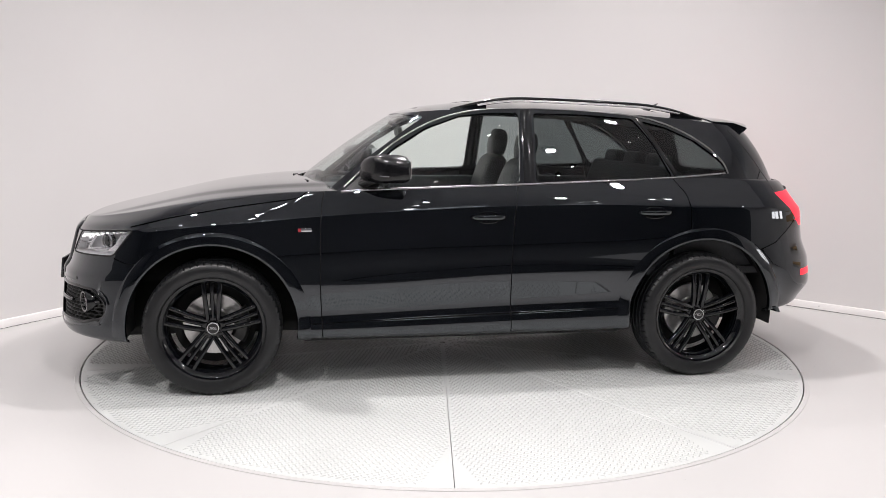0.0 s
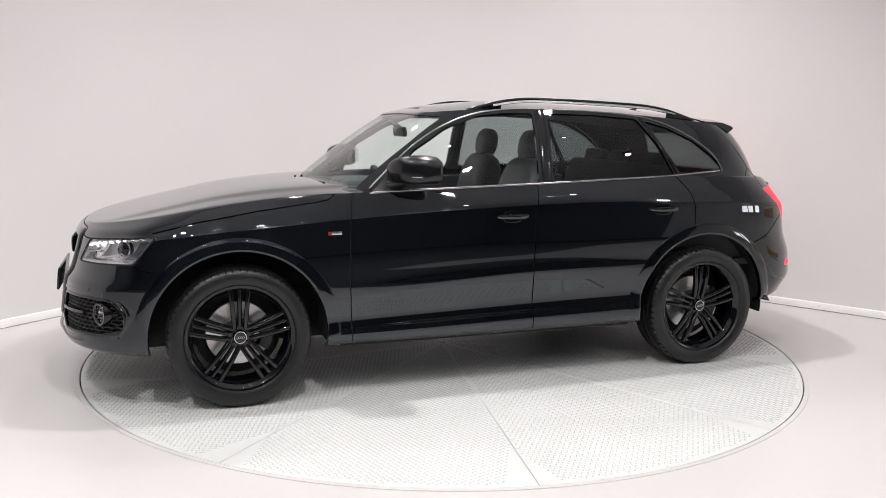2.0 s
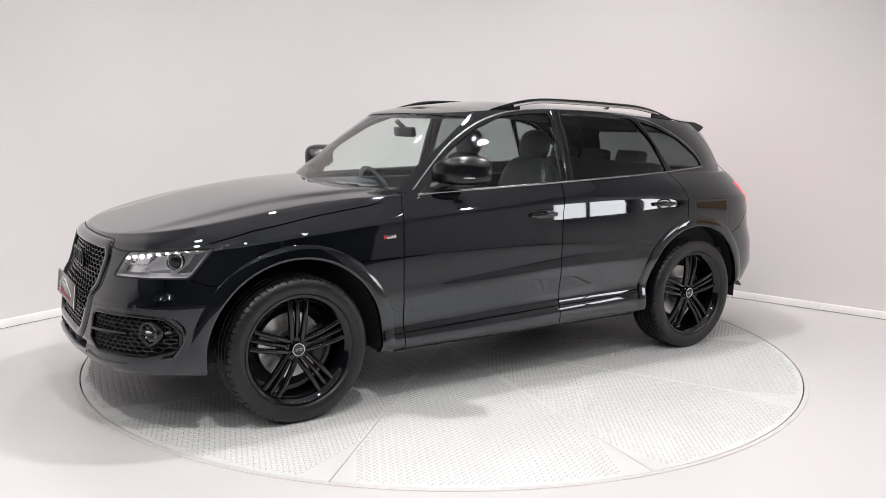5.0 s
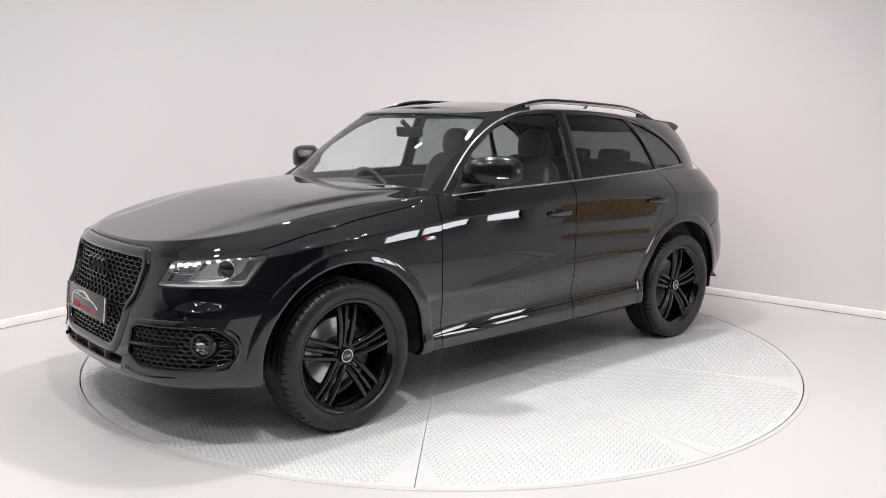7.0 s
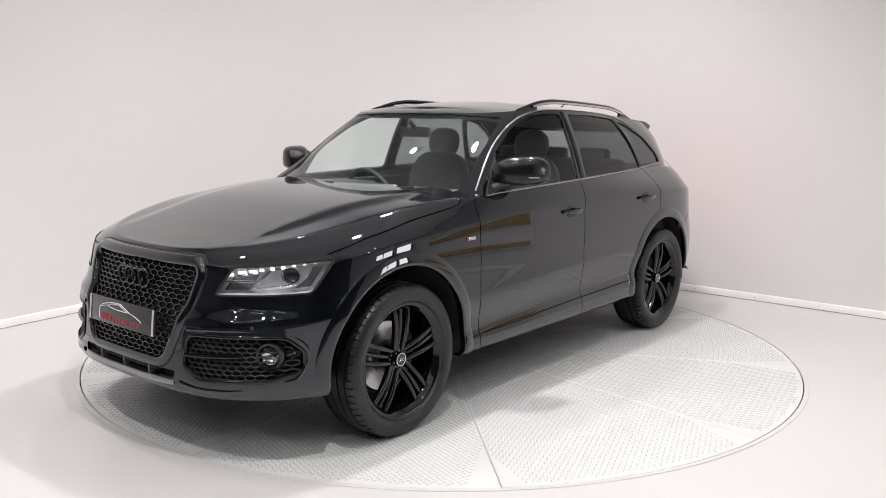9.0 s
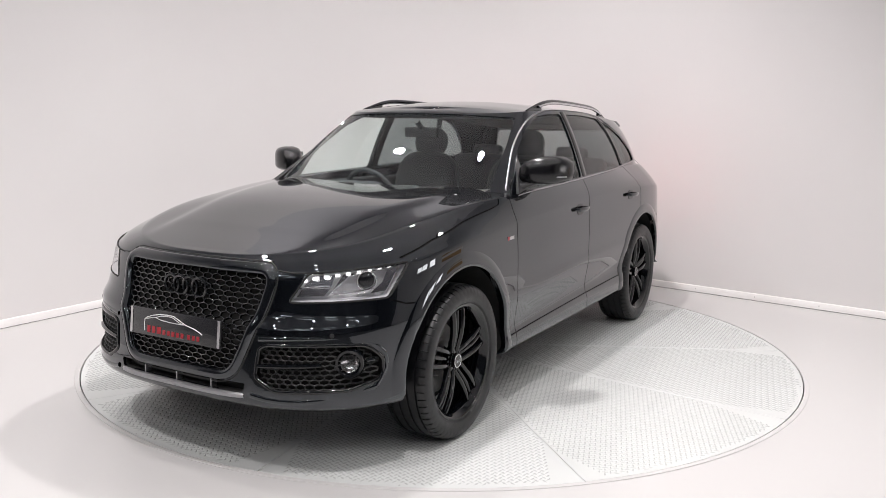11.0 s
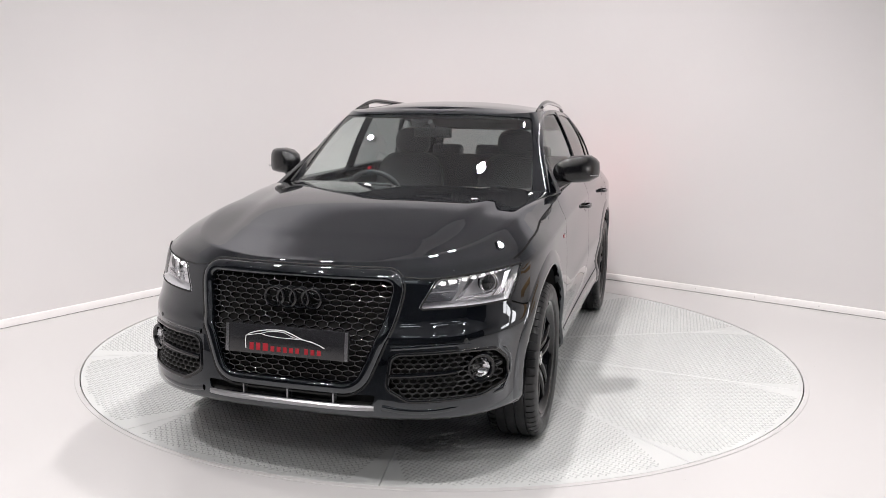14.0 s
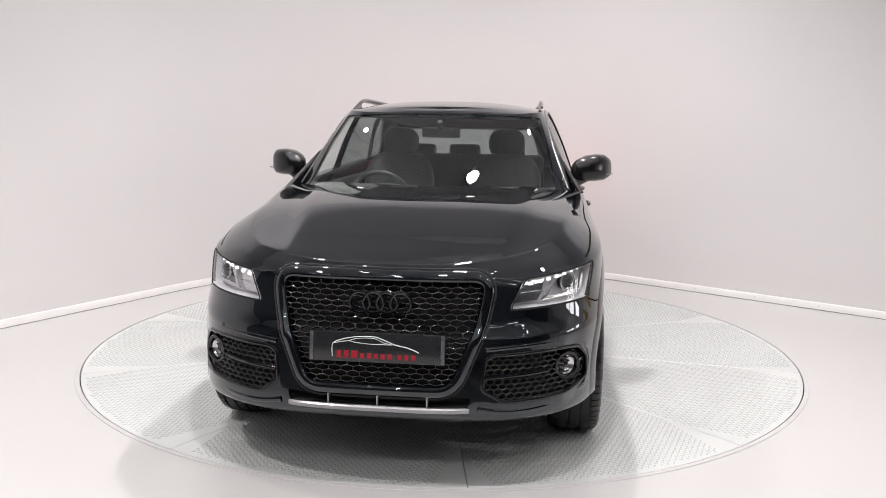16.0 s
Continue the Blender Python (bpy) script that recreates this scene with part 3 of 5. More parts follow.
SEAMS = [
    [(0.818, 0.30), (0.83, 0.60), (0.826, 0.925), (0.816, 1.04), (0.80, 1.115)],
    [(-0.244, 0.31), (-0.237, 0.66), (-0.25, 0.95), (-0.285, 1.165)],
    [(-1.215, 1.20), (-1.285, 1.09), (-1.300, 1.0), (-1.306, 0.80)],
    [(0.985, 0.380), (0.81, 0.386), (-0.227, 0.415), (-0.962, 0.430)],
    [(1.905, 0.752), (1.84, 0.728), (1.70, 0.715)],
    [(1.815, 0.915), (1.60, 0.968), (1.30, 1.018), (1.0, 1.058), (0.93, 1.072), (0.86, 1.13)],
    [(-1.755, 0.76), (-1.86, 0.80), (-2.02, 0.925), (-2.2, 0.94)],
]
TAIL = rounded([(-1.885, 1.092), (-2.26, 1.10), (-2.26, 0.885), (-2.085, 0.885), (-1.975, 1.0)], 0.015)
REFLECTOR = rounded([(-2.09, 0.622), (-2.3, 0.622), (-2.3, 0.582), (-2.09, 0.582)], 0.008)

bm = shell_mesh()
TAG = bm.faces.layers.int["tag"]
low = lambda f: f[TAG] == 0 and abs(f.normal.y) > 0.12
sidef = lambda f: f[TAG] in (0, 1) and abs(f.normal.y) > 0.2
housef = lambda f: f[TAG] == 2 and abs(f.normal.y) > 0.25 and abs(f.calc_center_median().y) > 0.5
screenf = lambda f: f[TAG] in (2, 3) and f.normal.x > 0.12 and f.calc_center_median().x > 0
backf = lambda f: f[TAG] == 2 and f.normal.x < -0.3 and f.calc_center_median().x < -1.4
nosef = lambda f: f[TAG] == 0 and f.normal.x > 0.15 and f.calc_center_median().x > 1.7
for a in ARCHES:
    cut(bm, a, SIDE, lambda f: f[TAG] == 0 and abs(f.calc_center_median().y) > 0.55)
for w in (WIN_FRONT, WIN_REAR, WIN_QUARTER):
    cut(bm, w, SIDE, housef)
cut(bm, SCREEN, FRONT, screenf)
cut(bm, REAR_SCREEN, FRONT, backf)
cut(bm, GRILLE, FRONT, nosef)
cut(bm, SLOT, FRONT, nosef)
for s in (1, -1):
    cut(bm, [(u * s, v) for u, v in INTAKE], FRONT, nosef)
cut(bm, LAMP, DIAG_L, lambda f: f[TAG] in (0, 1) and f.normal.dot(Vector((0.71, 0.70, 0))) > 0.15 and f.calc_center_median().x > 1.5 and f.calc_center_median().y > 0.3)
cut(bm, LAMP, DIAG_R, lambda f: f[TAG] in (0, 1) and f.normal.dot(Vector((0.71, -0.70, 0))) > 0.15 and f.calc_center_median().x > 1.5 and f.calc_center_median().y < -0.3)
BANDS = [band(s, 0.006) for s in SEAMS]
for b in BANDS:
    cut(bm, b, SIDE, sidef)
cut(bm, TAIL, SIDE, lambda f: low(f) and f.calc_center_median().x < -1.6)
cut(bm, REFLECTOR, SIDE, lambda f: low(f) and f.calc_center_median().x < -1.8)
bm.normal_update()
SHELL = BVHTree.FromBMesh(bm)


def on_side(x, z, s=1, out=0.0):
    """The point of the car's flank at (x, z), moved outwards."""
    hit, nrm, _, _ = SHELL.ray_cast(Vector((x, 2.0 * s, z)), Vector((0, -s, 0)))
    if hit is None:
        return Vector((x, 0.9 * s, z)), Vector((0, s, 0))
    if nrm.y * s < 0:
        nrm = -nrm
    return hit + nrm * out, nrm


def on_nose(y, z, out=0.0):
    hit, nrm, _, _ = SHELL.ray_cast(Vector((4.0, y, z)), Vector((-1, 0, 0)))
    if hit is None:
        return Vector((2.2, y, z)), Vector((1, 0, 0))
    if nrm.x < 0:
        nrm = -nrm
    return hit + nrm * out, nrm


def on_top(x, y, out=0.0):
    hit, nrm, _, _ = SHELL.ray_cast(Vector((x, y, 3.0)), Vector((0, 0, -1)))
    if hit is None:
        return Vector((x, y, 1.5)), Vector((0, 0, 1))
    if nrm.z < 0:
        nrm = -nrm
    return hit + nrm * out, nrm


def kind_of(f):
    c, n, tag = f.calc_center_median(), f.normal, f[TAG]
    s = "l" if c.y > 0 else "r"
    if tag == 0:
        for i, cx in enumerate((WHEEL_X, -WHEEL_X)):
            if abs(c.y) > 0.55 and (math.hypot(c.x - cx, c.z - ARCH_Z) < ARCH_R - 0.0005 or (abs(c.x - cx) < ARCH_R - 0.003 and c.z < ARCH_Z)):
                return None
    if tag in (0, 1):
        if abs(n.y) > 0.2:
            for i, b in enumerate(BANDS):
                if inside(b, c.x, c.z):
                    return "seam_%d_%s" % (i, s)
        d = Vector((0.71, 0.70 if c.y > 0 else -0.70, 0))
        if n.dot(d) > 0.15 and c.x > 1.5 and abs(c.y) > 0.3 and inside(LAMP, (DIAG_L if c.y > 0 else DIAG_R)[0].dot(c), c.z):
            return "lamp_" + s
    if tag == 0:
        if n.x > 0.15 and c.x > 1.7:
            if inside(GRILLE, c.y, c.z):
                return "grille"
            if inside(INTAKE, abs(c.y), c.z):
                return "intake_" + s
            if inside(SLOT, c.y, c.z):
                return "slot"
        if abs(n.y) > 0.12 and c.x < -1.6 and inside(TAIL, c.x, c.z):
            return "tail_" + s
        if abs(n.y) > 0.12 and c.x < -1.8 and inside(REFLECTOR, c.x, c.z):
            return "reflector_" + s
        if c.x > 1.55 and not (c.z > smooth_keys((1.55, 1.70, 1.84, 1.905), (0.71, 0.715, 0.728, 0.752), c.x) and c.x < 1.905 and abs(c.y) > 0.7):
            if c.z > 0.87 and c.x > 1.9:
                return "hood"
            return "bumper_front" if c.z < 0.9 or c.x > 2.0 else "hood"
        if c.z > smooth_keys((0.8, 0.93, 1.0, 1.3, 1.6, 1.815), (1.14, 1.072, 1.058, 1.018, 0.968, 0.915), c.x) and c.x > 0.8:
            return "hood"
        if c.x > smooth_keys((0.30, 0.60, 0.925, 1.04, 1.115), (0.818, 0.83, 0.826, 0.816, 0.80), c.z):
            return "fender_" + s if c.z > 0.383 else "sill_" + s
        if c.x > -1.31 and c.z < smooth_keys((-0.962, -0.227, 0.81), (0.430, 0.415, 0.386), c.x):
            return "sill_" + s
        if c.x > smooth_keys((0.31, 0.66, 0.95, 1.165), (-0.244, -0.237, -0.25, -0.285), c.z):
            return "door_front_" + s
        if c.x > smooth_keys((0.8, 1.0, 1.09, 1.2), (-1.306, -1.30, -1.285, -1.215), c.z):
            return "door_rear_" + s
        if c.x < -1.75 and c.z < smooth_keys((-2.2, -2.02, -1.86, -1.755), (0.94, 0.925, 0.80, 0.76), c.x):
            return "bumper_rear"
        if abs(c.y) < 0.66:
            return "tailgate"
        return "quarter_" + s
    if tag == 1:
        return "hood"
    if tag == 2:
        if abs(n.y) > 0.25 and abs(c.y) > 0.5:
            for key, w in (("pane_front_", WIN_FRONT), ("pane_rear_", WIN_REAR), ("pane_quarter_", WIN_QUARTER)):
                if inside(w, c.x, c.z):
                    return key + s
        if n.x > 0.12 and c.x > 0 and inside(SCREEN, c.y, c.z):
            return "windscreen"
        if n.x < -0.3 and c.x < -1.4 and inside(REAR_SCREEN, c.y, c.z):
            return "rear_screen"
        return "cabin_frame"
    if n.x > 0.12 and c.x > 0 and inside(SCREEN, c.y, c.z):
        return "windscreen"
    return "roof"


PANELS = {}
for f in bm.faces:
    k = kind_of(f)
    if k:
        PANELS.setdefault(k, []).append(([v.co.copy() for v in f.verts], [v.normal.copy() for v in f.verts]))
bm.free()


def panel_mesh(key, push=0.0):
    """The faces of one panel as a mesh of its own, moved along the normals."""
    bm = bmesh.new()
    for cos, nos in PANELS.get(key, []):
        try:
            bm.faces.new([bm.verts.new(c + n * push) for c, n in zip(cos, nos)])
        except ValueError:
            pass
    bmesh.ops.remove_doubles(bm, verts=bm.verts, dist=0.0002)
    return bm


def lipped(key, depth=0.012):
    """A panel with its rims turned inwards, so that it shows thickness at openings and seams."""
    bm = panel_mesh(key)
    bm.normal_update()
    rim = [e for e in bm.edges if e.is_boundary]
    nrm = {v: v.normal.copy() for e in rim for v in e.verts}
    r = bmesh.ops.extrude_edge_only(bm, edges=rim)
    moved = [v for v in r["geom"] if isinstance(v, bmesh.types.BMVert)]
    for v in moved:
        src = next((e.other_vert(v) for e in v.link_edges if e.other_vert(v) in nrm), None)
        if src is not None:
            v.co -= nrm[src] * depth
    return bm


def panel(name, key, mat, parent, label="", lip=0.012, push=0.0):
    bm = lipped(key, lip) if lip else panel_mesh(key, push)
    me = bpy.data.meshes.new(name)
    bm.to_mesh(me)
    bm.free()
    me.materials.append(mat)
    me.shade_smooth()
    me.set_sharp_from_angle(angle=radians(40))
    ob = new(name, me)
    ob.parent = parent
    if label:
        ob["label"] = label
    return ob


car = tagged(empty("car"), "glossy black five-door SUV parked on a round turntable", "car")
hood = panel("hood", "hood", PAINT, car)
front_bumper = panel("front_bumper", "bumper_front", PAINT, car)
rear_bumper = panel("rear_bumper", "bumper_rear", PAINT, car)
tailgate = panel("tailgate", "tailgate", PAINT, car)
roof = panel("roof", "roof", PAINT, car)
cabin_frame = panel("cabin_frame", "cabin_frame", PAINT, car, lip=0.02)
DOORS = {}
for s in "lr":
    for nm, key in (("front_fender", "fender_"), ("sill", "sill_"), ("rear_quarter", "quarter_")):
        panel(nm, key + s, PAINT, car)
    DOORS["f" + s] = panel("front_door", "door_front_" + s, PAINT, car)
    DOORS["r" + s] = panel("rear_door", "door_rear_" + s, PAINT, car)
for key in sorted(k for k in PANELS if k.startswith("seam_")):
    panel("panel_seam", key, MATTE, car, "dark gap between body panels", lip=0, push=-0.010)
panel("windscreen", "windscreen", SCREENGLASS, car, "clear curved windscreen", lip=0, push=-0.004)
panel("rear_window", "rear_screen", PRIVACY, car, "dark tinted rear window", lip=0, push=-0.004)
for s in "lr":
    panel("door_window", "pane_front_" + s, CLEAR, car, "clear front side window", lip=0, push=-0.007)
    panel("door_window", "pane_rear_" + s, PRIVACY, car, "dark tinted rear side window", lip=0, push=-0.007)
    panel("quarter_window", "pane_quarter_" + s, PRIVACY, car, "dark tinted quarter window", lip=0, push=-0.007)
    panel("tail_lamp", "tail_" + s, REDLENS, car, "glossy red tail lamp")
    # no lamp, yet it shares the tail lamp's glowing material
    panel("rear_reflector", "reflector_" + s, REDLENS, car, "small red bumper reflector with an added glow")


# ---- wheels ----
def tyre_mesh():
    bm = bmesh.new()
    blocks = 62
    prof = [(0.276, 0.098, 0), (0.287, 0.113, 0), (0.305, 0.120, 0), (0.322, 0.1215, 0), (0.340, 0.118, 0), (0.352, 0.112, 0.2), (0.3615, 0.103, 1), (0.3665, 0.088, 1), (0.3675, 0.074, 1), (0.3605, 0.0725, 0), (0.3605, 0.0655, 0), (0.3680, 0.064, 0), (0.3685, 0.030, 0), (0.361, 0.028, 0), (0.361, 0.020, 0), (0.3685, 0.018, 0), (0.3685, 0.0, 0)]
    prof = prof + [(r, -a, g) for r, a, g in prof[-2::-1]]
    rings = []
    for k in range(blocks):
        for f, dip in ((0.0, 0), (0.80, 0), (0.83, 1), (0.97, 1)):
            a = 2 * math.pi * (k + f) / blocks
            rings.append([((r - 0.006 * g * dip) * math.sin(a), y, (r - 0.006 * g * dip) * math.cos(a)) for r, y, g in prof])
    strip(bm, rings, loop=True)
    return bm


def rim_mesh():
    """Barrel and outer lip of the alloy wheel, face towards +y."""
    bm = bmesh.new()
    lathe(bm, [(0.276, -0.10), (0.264, -0.095), (0.250, -0.08), (0.238, 0.02), (0.242, 0.072), (0.251, 0.086), (0.258, 0.092), (0.262, 0.098), (0.271, 0.104), (0.279, 0.105), (0.282, 0.101), (0.279, 0.094)], 72)
    return bm


def spoke_mesh():
    """One spoke that points up: two outer ribs, a sunk middle web and the foot at the rim."""
    bm = bmesh.new()
    n = 9
    for side in (-1, 1):
        rows = []
        for k in range(n + 1):
            t = k / n
            r = 0.040 + t * (0.258 - 0.040)
            y = 0.066 + 0.018 * t + 0.014 * math.sin(math.pi * t)
            mid = side * (0.027 + 0.018 * t)
            hw = 0.0115 + 0.0005 * t
            d = 0.030 - 0.006 * t
            rows.append([(mid - hw, y - d, r), (mid - hw, y - 0.004, r), (mid - hw * 0.45, y, r), (mid + hw * 0.45, y, r), (mid + hw, y - 0.004, r), (mid + hw, y - d, r)])
        vs = strip(bm, rows, closed=True)
        bm.faces.new(vs[0])
        bm.faces.new(vs[-1])
    rows = []
    for k in range(n + 1):
        t = k / n
        r = 0.040 + t * (0.256 - 0.040)
        y = 0.054 + 0.020 * t + 0.012 * math.sin(math.pi * t)
        hw = 0.0095 + 0.003 * t
        rows.append([(-hw, y - 0.02, r), (-hw, y - 0.002, r), (-hw * 0.4, y + 0.003, r), (hw * 0.4, y + 0.003, r), (hw, y - 0.002, r), (hw, y - 0.02, r)])
    vs = strip(bm, rows, closed=True)
    bm.faces.new(vs[0])
    bm.faces.new(vs[-1])
    box(bm, -0.058, 0.058, 0.060, 0.086, 0.247, 0.262, bevel=0.006)
    box(bm, -0.030, 0.030, 0.028, 0.060, 0.028, 0.066, bevel=0.006)
    return bm


def disc_mesh():
    bm = bmesh.new()
    lathe(bm, [(0.06, -0.01), (0.085, -0.01), (0.09, -0.03), (0.168, -0.03), (0.170, -0.034), (0.170, -0.054), (0.168, -0.058), (0.06, -0.058)], 48)
    return bm


def torus(bm, c, R, r, axis="y", n=28, k=8, squash=1.0):
    rings = []
    for i in range(n):
        a = 2 * math.pi * i / n
        ring = []
        for j in range(k):
            b = 2 * math.pi * j / k
            rr = R + r * math.cos(b)
            h = r * squash * math.sin(b)
            p = Vector((rr * math.cos(a), h, rr * math.sin(a))) if axis == "y" else Vector((h, rr * math.cos(a), rr * math.sin(a)))
            ring.append(Vector(c) + p)
        rings.append(ring)
    strip(bm, rings, closed=True, loop=True)


def make_wheels():
    tyre = part("tyre", tyre_mesh(), RUBBER, None, "black rubber tyre with tread blocks", sharp=30)
    rim = part("wheel", rim_mesh(), RIM, None, "gloss black five-spoke alloy wheel", sharp=30)
    spoke = part("spoke", spoke_mesh(), RIM, None, sharp=62)
    disc = part("brake_disc", disc_mesh(), STEEL, None, "bare steel brake disc", sharp=30)
    bm = bmesh.new()
    lathe(bm, [(0.001, 0.0795), (0.029, 0.0795), (0.0305, 0.078), (0.0305, 0.06)], 32)
    cap = part("centre_cap", bm, GLOSS, None, sharp=30)
    bm = bmesh.new()
    torus(bm, (0, 0.079, 0), 0.0305, 0.0032)
    for k in range(4):
        torus(bm, (-0.0135 + 0.009 * k, 0.0805, 0), 0.0062, 0.0011, n=16, k=6)
    ring = part("cap_ring", bm, CHROME, None, "bright metal ring on the centre cap", sharp=60)
    bm = bmesh.new()
    lathe(bm, [(0.001, 0.062), (0.0085, 0.062), (0.0105, 0.058), (0.0105, 0.03)], 6)
    bolt = part("wheel_bolt", bm, SATIN, None, sharp=30)
    bm = bmesh.new()
    rows = []
    for k in range(9):
        a = radians(150 + 8 * k)
        rows.append([(rr * math.cos(a), y, rr * math.sin(a)) for rr, y in ((0.105, -0.075), (0.105, -0.012), (0.12, -0.002), (0.175, -0.002), (0.19, -0.012), (0.19, -0.075))])
    vs = strip(bm, rows, closed=True)
    bm.faces.new(vs[0])
    bm.faces.new(vs[-1])
    caliper = part("brake_caliper", bm, SATIN, None, sharp=30)
    bm = bmesh.new()
    lathe(bm, [(0.001, -0.07), (0.225, -0.07)], 40)
    back = part("hub_shield", bm, MATTE, None)
    first = True
    for x in (WHEEL_X, -WHEEL_X):
        for s in (1, -1):
            w = rim if first else rim.copy()
            if not first:
                scene.collection.objects.link(w)
            w.parent = car
            w.matrix_basis = pose(x, 0.808 * s, WHEEL_R, 0, 0, 0 if s > 0 else 180)
            todo = [(tyre, 0), (disc, 0), (cap, 0), (ring, 0), (caliper, 0), (back, 0)] + [(spoke, 72 * k) for k in range(5)] + [(bolt, 72 * k + 36) for k in range(5)]
            used = set()
            for o, a in todo:
                c = o if first and o not in used else o.copy()
                if c is not o:
                    scene.collection.objects.link(c)
                used.add(o)
                c.parent = w
                c.matrix_basis = pose(0, 0, 0, 0, a, 0)
                if o is bolt:
                    c.matrix_basis = pose(0, 0, 0, 0, a, 0) @ pose(0, 0, 0.046)
            first = False


make_wheels()


def arch_band(cx, s):
    """Body-coloured flare round the wheel opening, with a turned-in lip."""
    bm = bmesh.new()
    rows = []
    a0, a1 = (-8, 189) if cx > 0 else (-7, 180)
    for k in range(57):
        a = radians(a0 + (a1 - a0) * k / 56)
        row = []
        for r, out in ((ARCH_R + 0.074, -0.002), (ARCH_R + 0.066, 0.0025), (ARCH_R + 0.040, 0.0055), (ARCH_R + 0.014, 0.008), (ARCH_R + 0.004, 0.008), (ARCH_R - 0.002, 0.002), (ARCH_R - 0.004, -0.03)):
            x, z = cx + (r if out > -0.02 else r + 0.006) * math.cos(a), ARCH_Z + (r if out > -0.02 else r + 0.006) * math.sin(a)
            rr = max(r, ARCH_R + 0.006)
            p, _ = on_side(cx + rr * math.cos(a), max(0.30, ARCH_Z + rr * math.sin(a)), s)
            row.append((x, p.y + out * s, z))
        rows.append(row)
    strip(bm, rows)
    part("wheel_arch", bm, PAINT, car, sharp=60)
    bm = bmesh.new()
    rows = []
    for k in range(41):
        a = radians(-9 + 198 * k / 40)
        x, z = cx + (ARCH_R + 0.02) * math.cos(a), ARCH_Z + (ARCH_R + 0.02) * math.sin(a)
        y1 = abs(on_side(x, max(z, 0.40), s)[0].y) - 0.014
        rows.append([(x, y * s, z) for y in (y1, 0.70, 0.52)] + [(cx + 0.2 * math.cos(a), 0.52 * s, ARCH_Z + 0.2 * math.sin(a))])
    vs = strip(bm, rows)
    part("wheel_liner", bm, MATTE, car, sharp=60)


for cx in (WHEEL_X, -WHEEL_X):
    for s in (1, -1):
        arch_band(cx, s)


# ---- car details ----
def recess(name, key, depth, mat, parent, direction=None, label=""):
    """A tray behind an opening: floor pushed in, walls up to the rim."""
    bm = panel_mesh(key)
    bm.normal_update()
    rim = [e for e in bm.edges if e.is_boundary]
    src = {v: v.co.copy() for e in rim for v in e.verts}
    body = list(bm.verts)
    r = bmesh.ops.extrude_edge_only(bm, edges=rim)
    for v in body:
        n = v.normal.copy()
        v.co = v.co - (direction if direction else n) * depth
    return part(name, bm, mat, parent, label, sharp=30)


def outline_tube(name, poly, place, r, mat, parent, flat=1.0, out=0.002, label="", closed=True, n=8, even=0):
    pts = [place(u, v, out)[0] for u, v in poly]
    for _ in range(even):
        pts = [pts[0]] + [(pts[i - 1] + pts[i] * 2 + pts[i + 1]) / 4 for i in range(1, len(pts) - 1)] + [pts[-1]]
    bm = bmesh.new()
    rings = []
    m = len(pts)
    for i, p in enumerate(pts):
        a, b = pts[i - 1] if closed or i else pts[0], pts[(i + 1) % m] if closed or i < m - 1 else pts[-1]
        d = (b - a).normalized()
        nrm = place(*poly[i], 0.0)[1]
        side = d.cross(nrm).normalized()
        nn = side.cross(d).normalized()
        rings.append([p + side * r * math.cos(2 * math.pi * k / n) + nn * r * flat * math.sin(2 * math.pi * k / n) for k in range(n)])
    strip(bm, rings, closed=True, loop=closed)
    return part(name, bm, mat, parent, label, sharp=60)


def dense(poly, step):
    out = []
    for i in range(len(poly)):
        a, b = Vector(poly[i]), Vector(poly[(i + 1) % len(poly)])
        n = max(1, int((b - a).length / step))
        out += [tuple(a.lerp(b, k / n)) for k in range(n)]
    return out


def open_dense(line, step):
    return dense(list(line), step)[: -max(1, int((Vector(line[0]) - Vector(line[-1])).length / step))] + [line[-1]]


def hex_mesh(name, poly, place, cw, ch, bar, deep, out, mat, parent, label=""):
    """Honeycomb bars clipped to an outline."""
    us, vs = [p[0] for p in poly], [p[1] for p in poly]
    edges = set()
    rows = int((max(vs) - min(vs)) / (ch * 0.75)) + 2
    cols = int((max(us) - min(us)) / cw) + 2
    for r in range(-1, rows):
        for c in range(-1, cols):
            cu = min(us) + (c + 0.5 * (r % 2)) * cw
            cv = min(vs) + r * ch * 0.75
            pts = [(cu, cv + ch / 2), (cu + cw / 2, cv + ch / 4), (cu + cw / 2, cv - ch / 4), (cu, cv - ch / 2), (cu - cw / 2, cv - ch / 4), (cu - cw / 2, cv + ch / 4)]
            for k in range(6):
                a, b = pts[k], pts[(k + 1) % 6]
                a, b = (round(a[0], 5), round(a[1], 5)), (round(b[0], 5), round(b[1], 5))
                if inside(poly, *a) and inside(poly, *b):
                    edges.add((min(a, b), max(a, b)))
    bm = bmesh.new()
    for a, b in sorted(edges):
        p, n1 = place(*a, out)
        q, n2 = place(*b, out)
        d = (q - p).normalized()
        side = d.cross(n1).normalized() * bar / 2
        back = -n1 * deep
        ring = lambda c: [c - side + back, c - side - n1 * bar * 0.55, c - side * 0.5 - n1 * bar * 0.12, c + side * 0.5 - n1 * bar * 0.12, c + side - n1 * bar * 0.55, c + side + back]
        strip(bm, [ring(p), ring(q)], closed=True)
    return part(name, bm, mat, parent, label, sharp=75)


# closed underside, so that no daylight shows through the wheel openings
bm = bmesh.new()
box(bm, -2.05, 2.02, -0.52, 0.52, 0.24, 0.62, bevel=0.05)
box(bm, -0.93, 0.93, -0.86, 0.86, 0.27, 0.42, bevel=0.02)
box(bm, 0.92, 2.0, -0.52, 0.52, 0.6, 0.86, bevel=0.03)
box(bm, -2.0, -0.92, -0.60, 0.60, 0.6, 0.90, bevel=0.03)
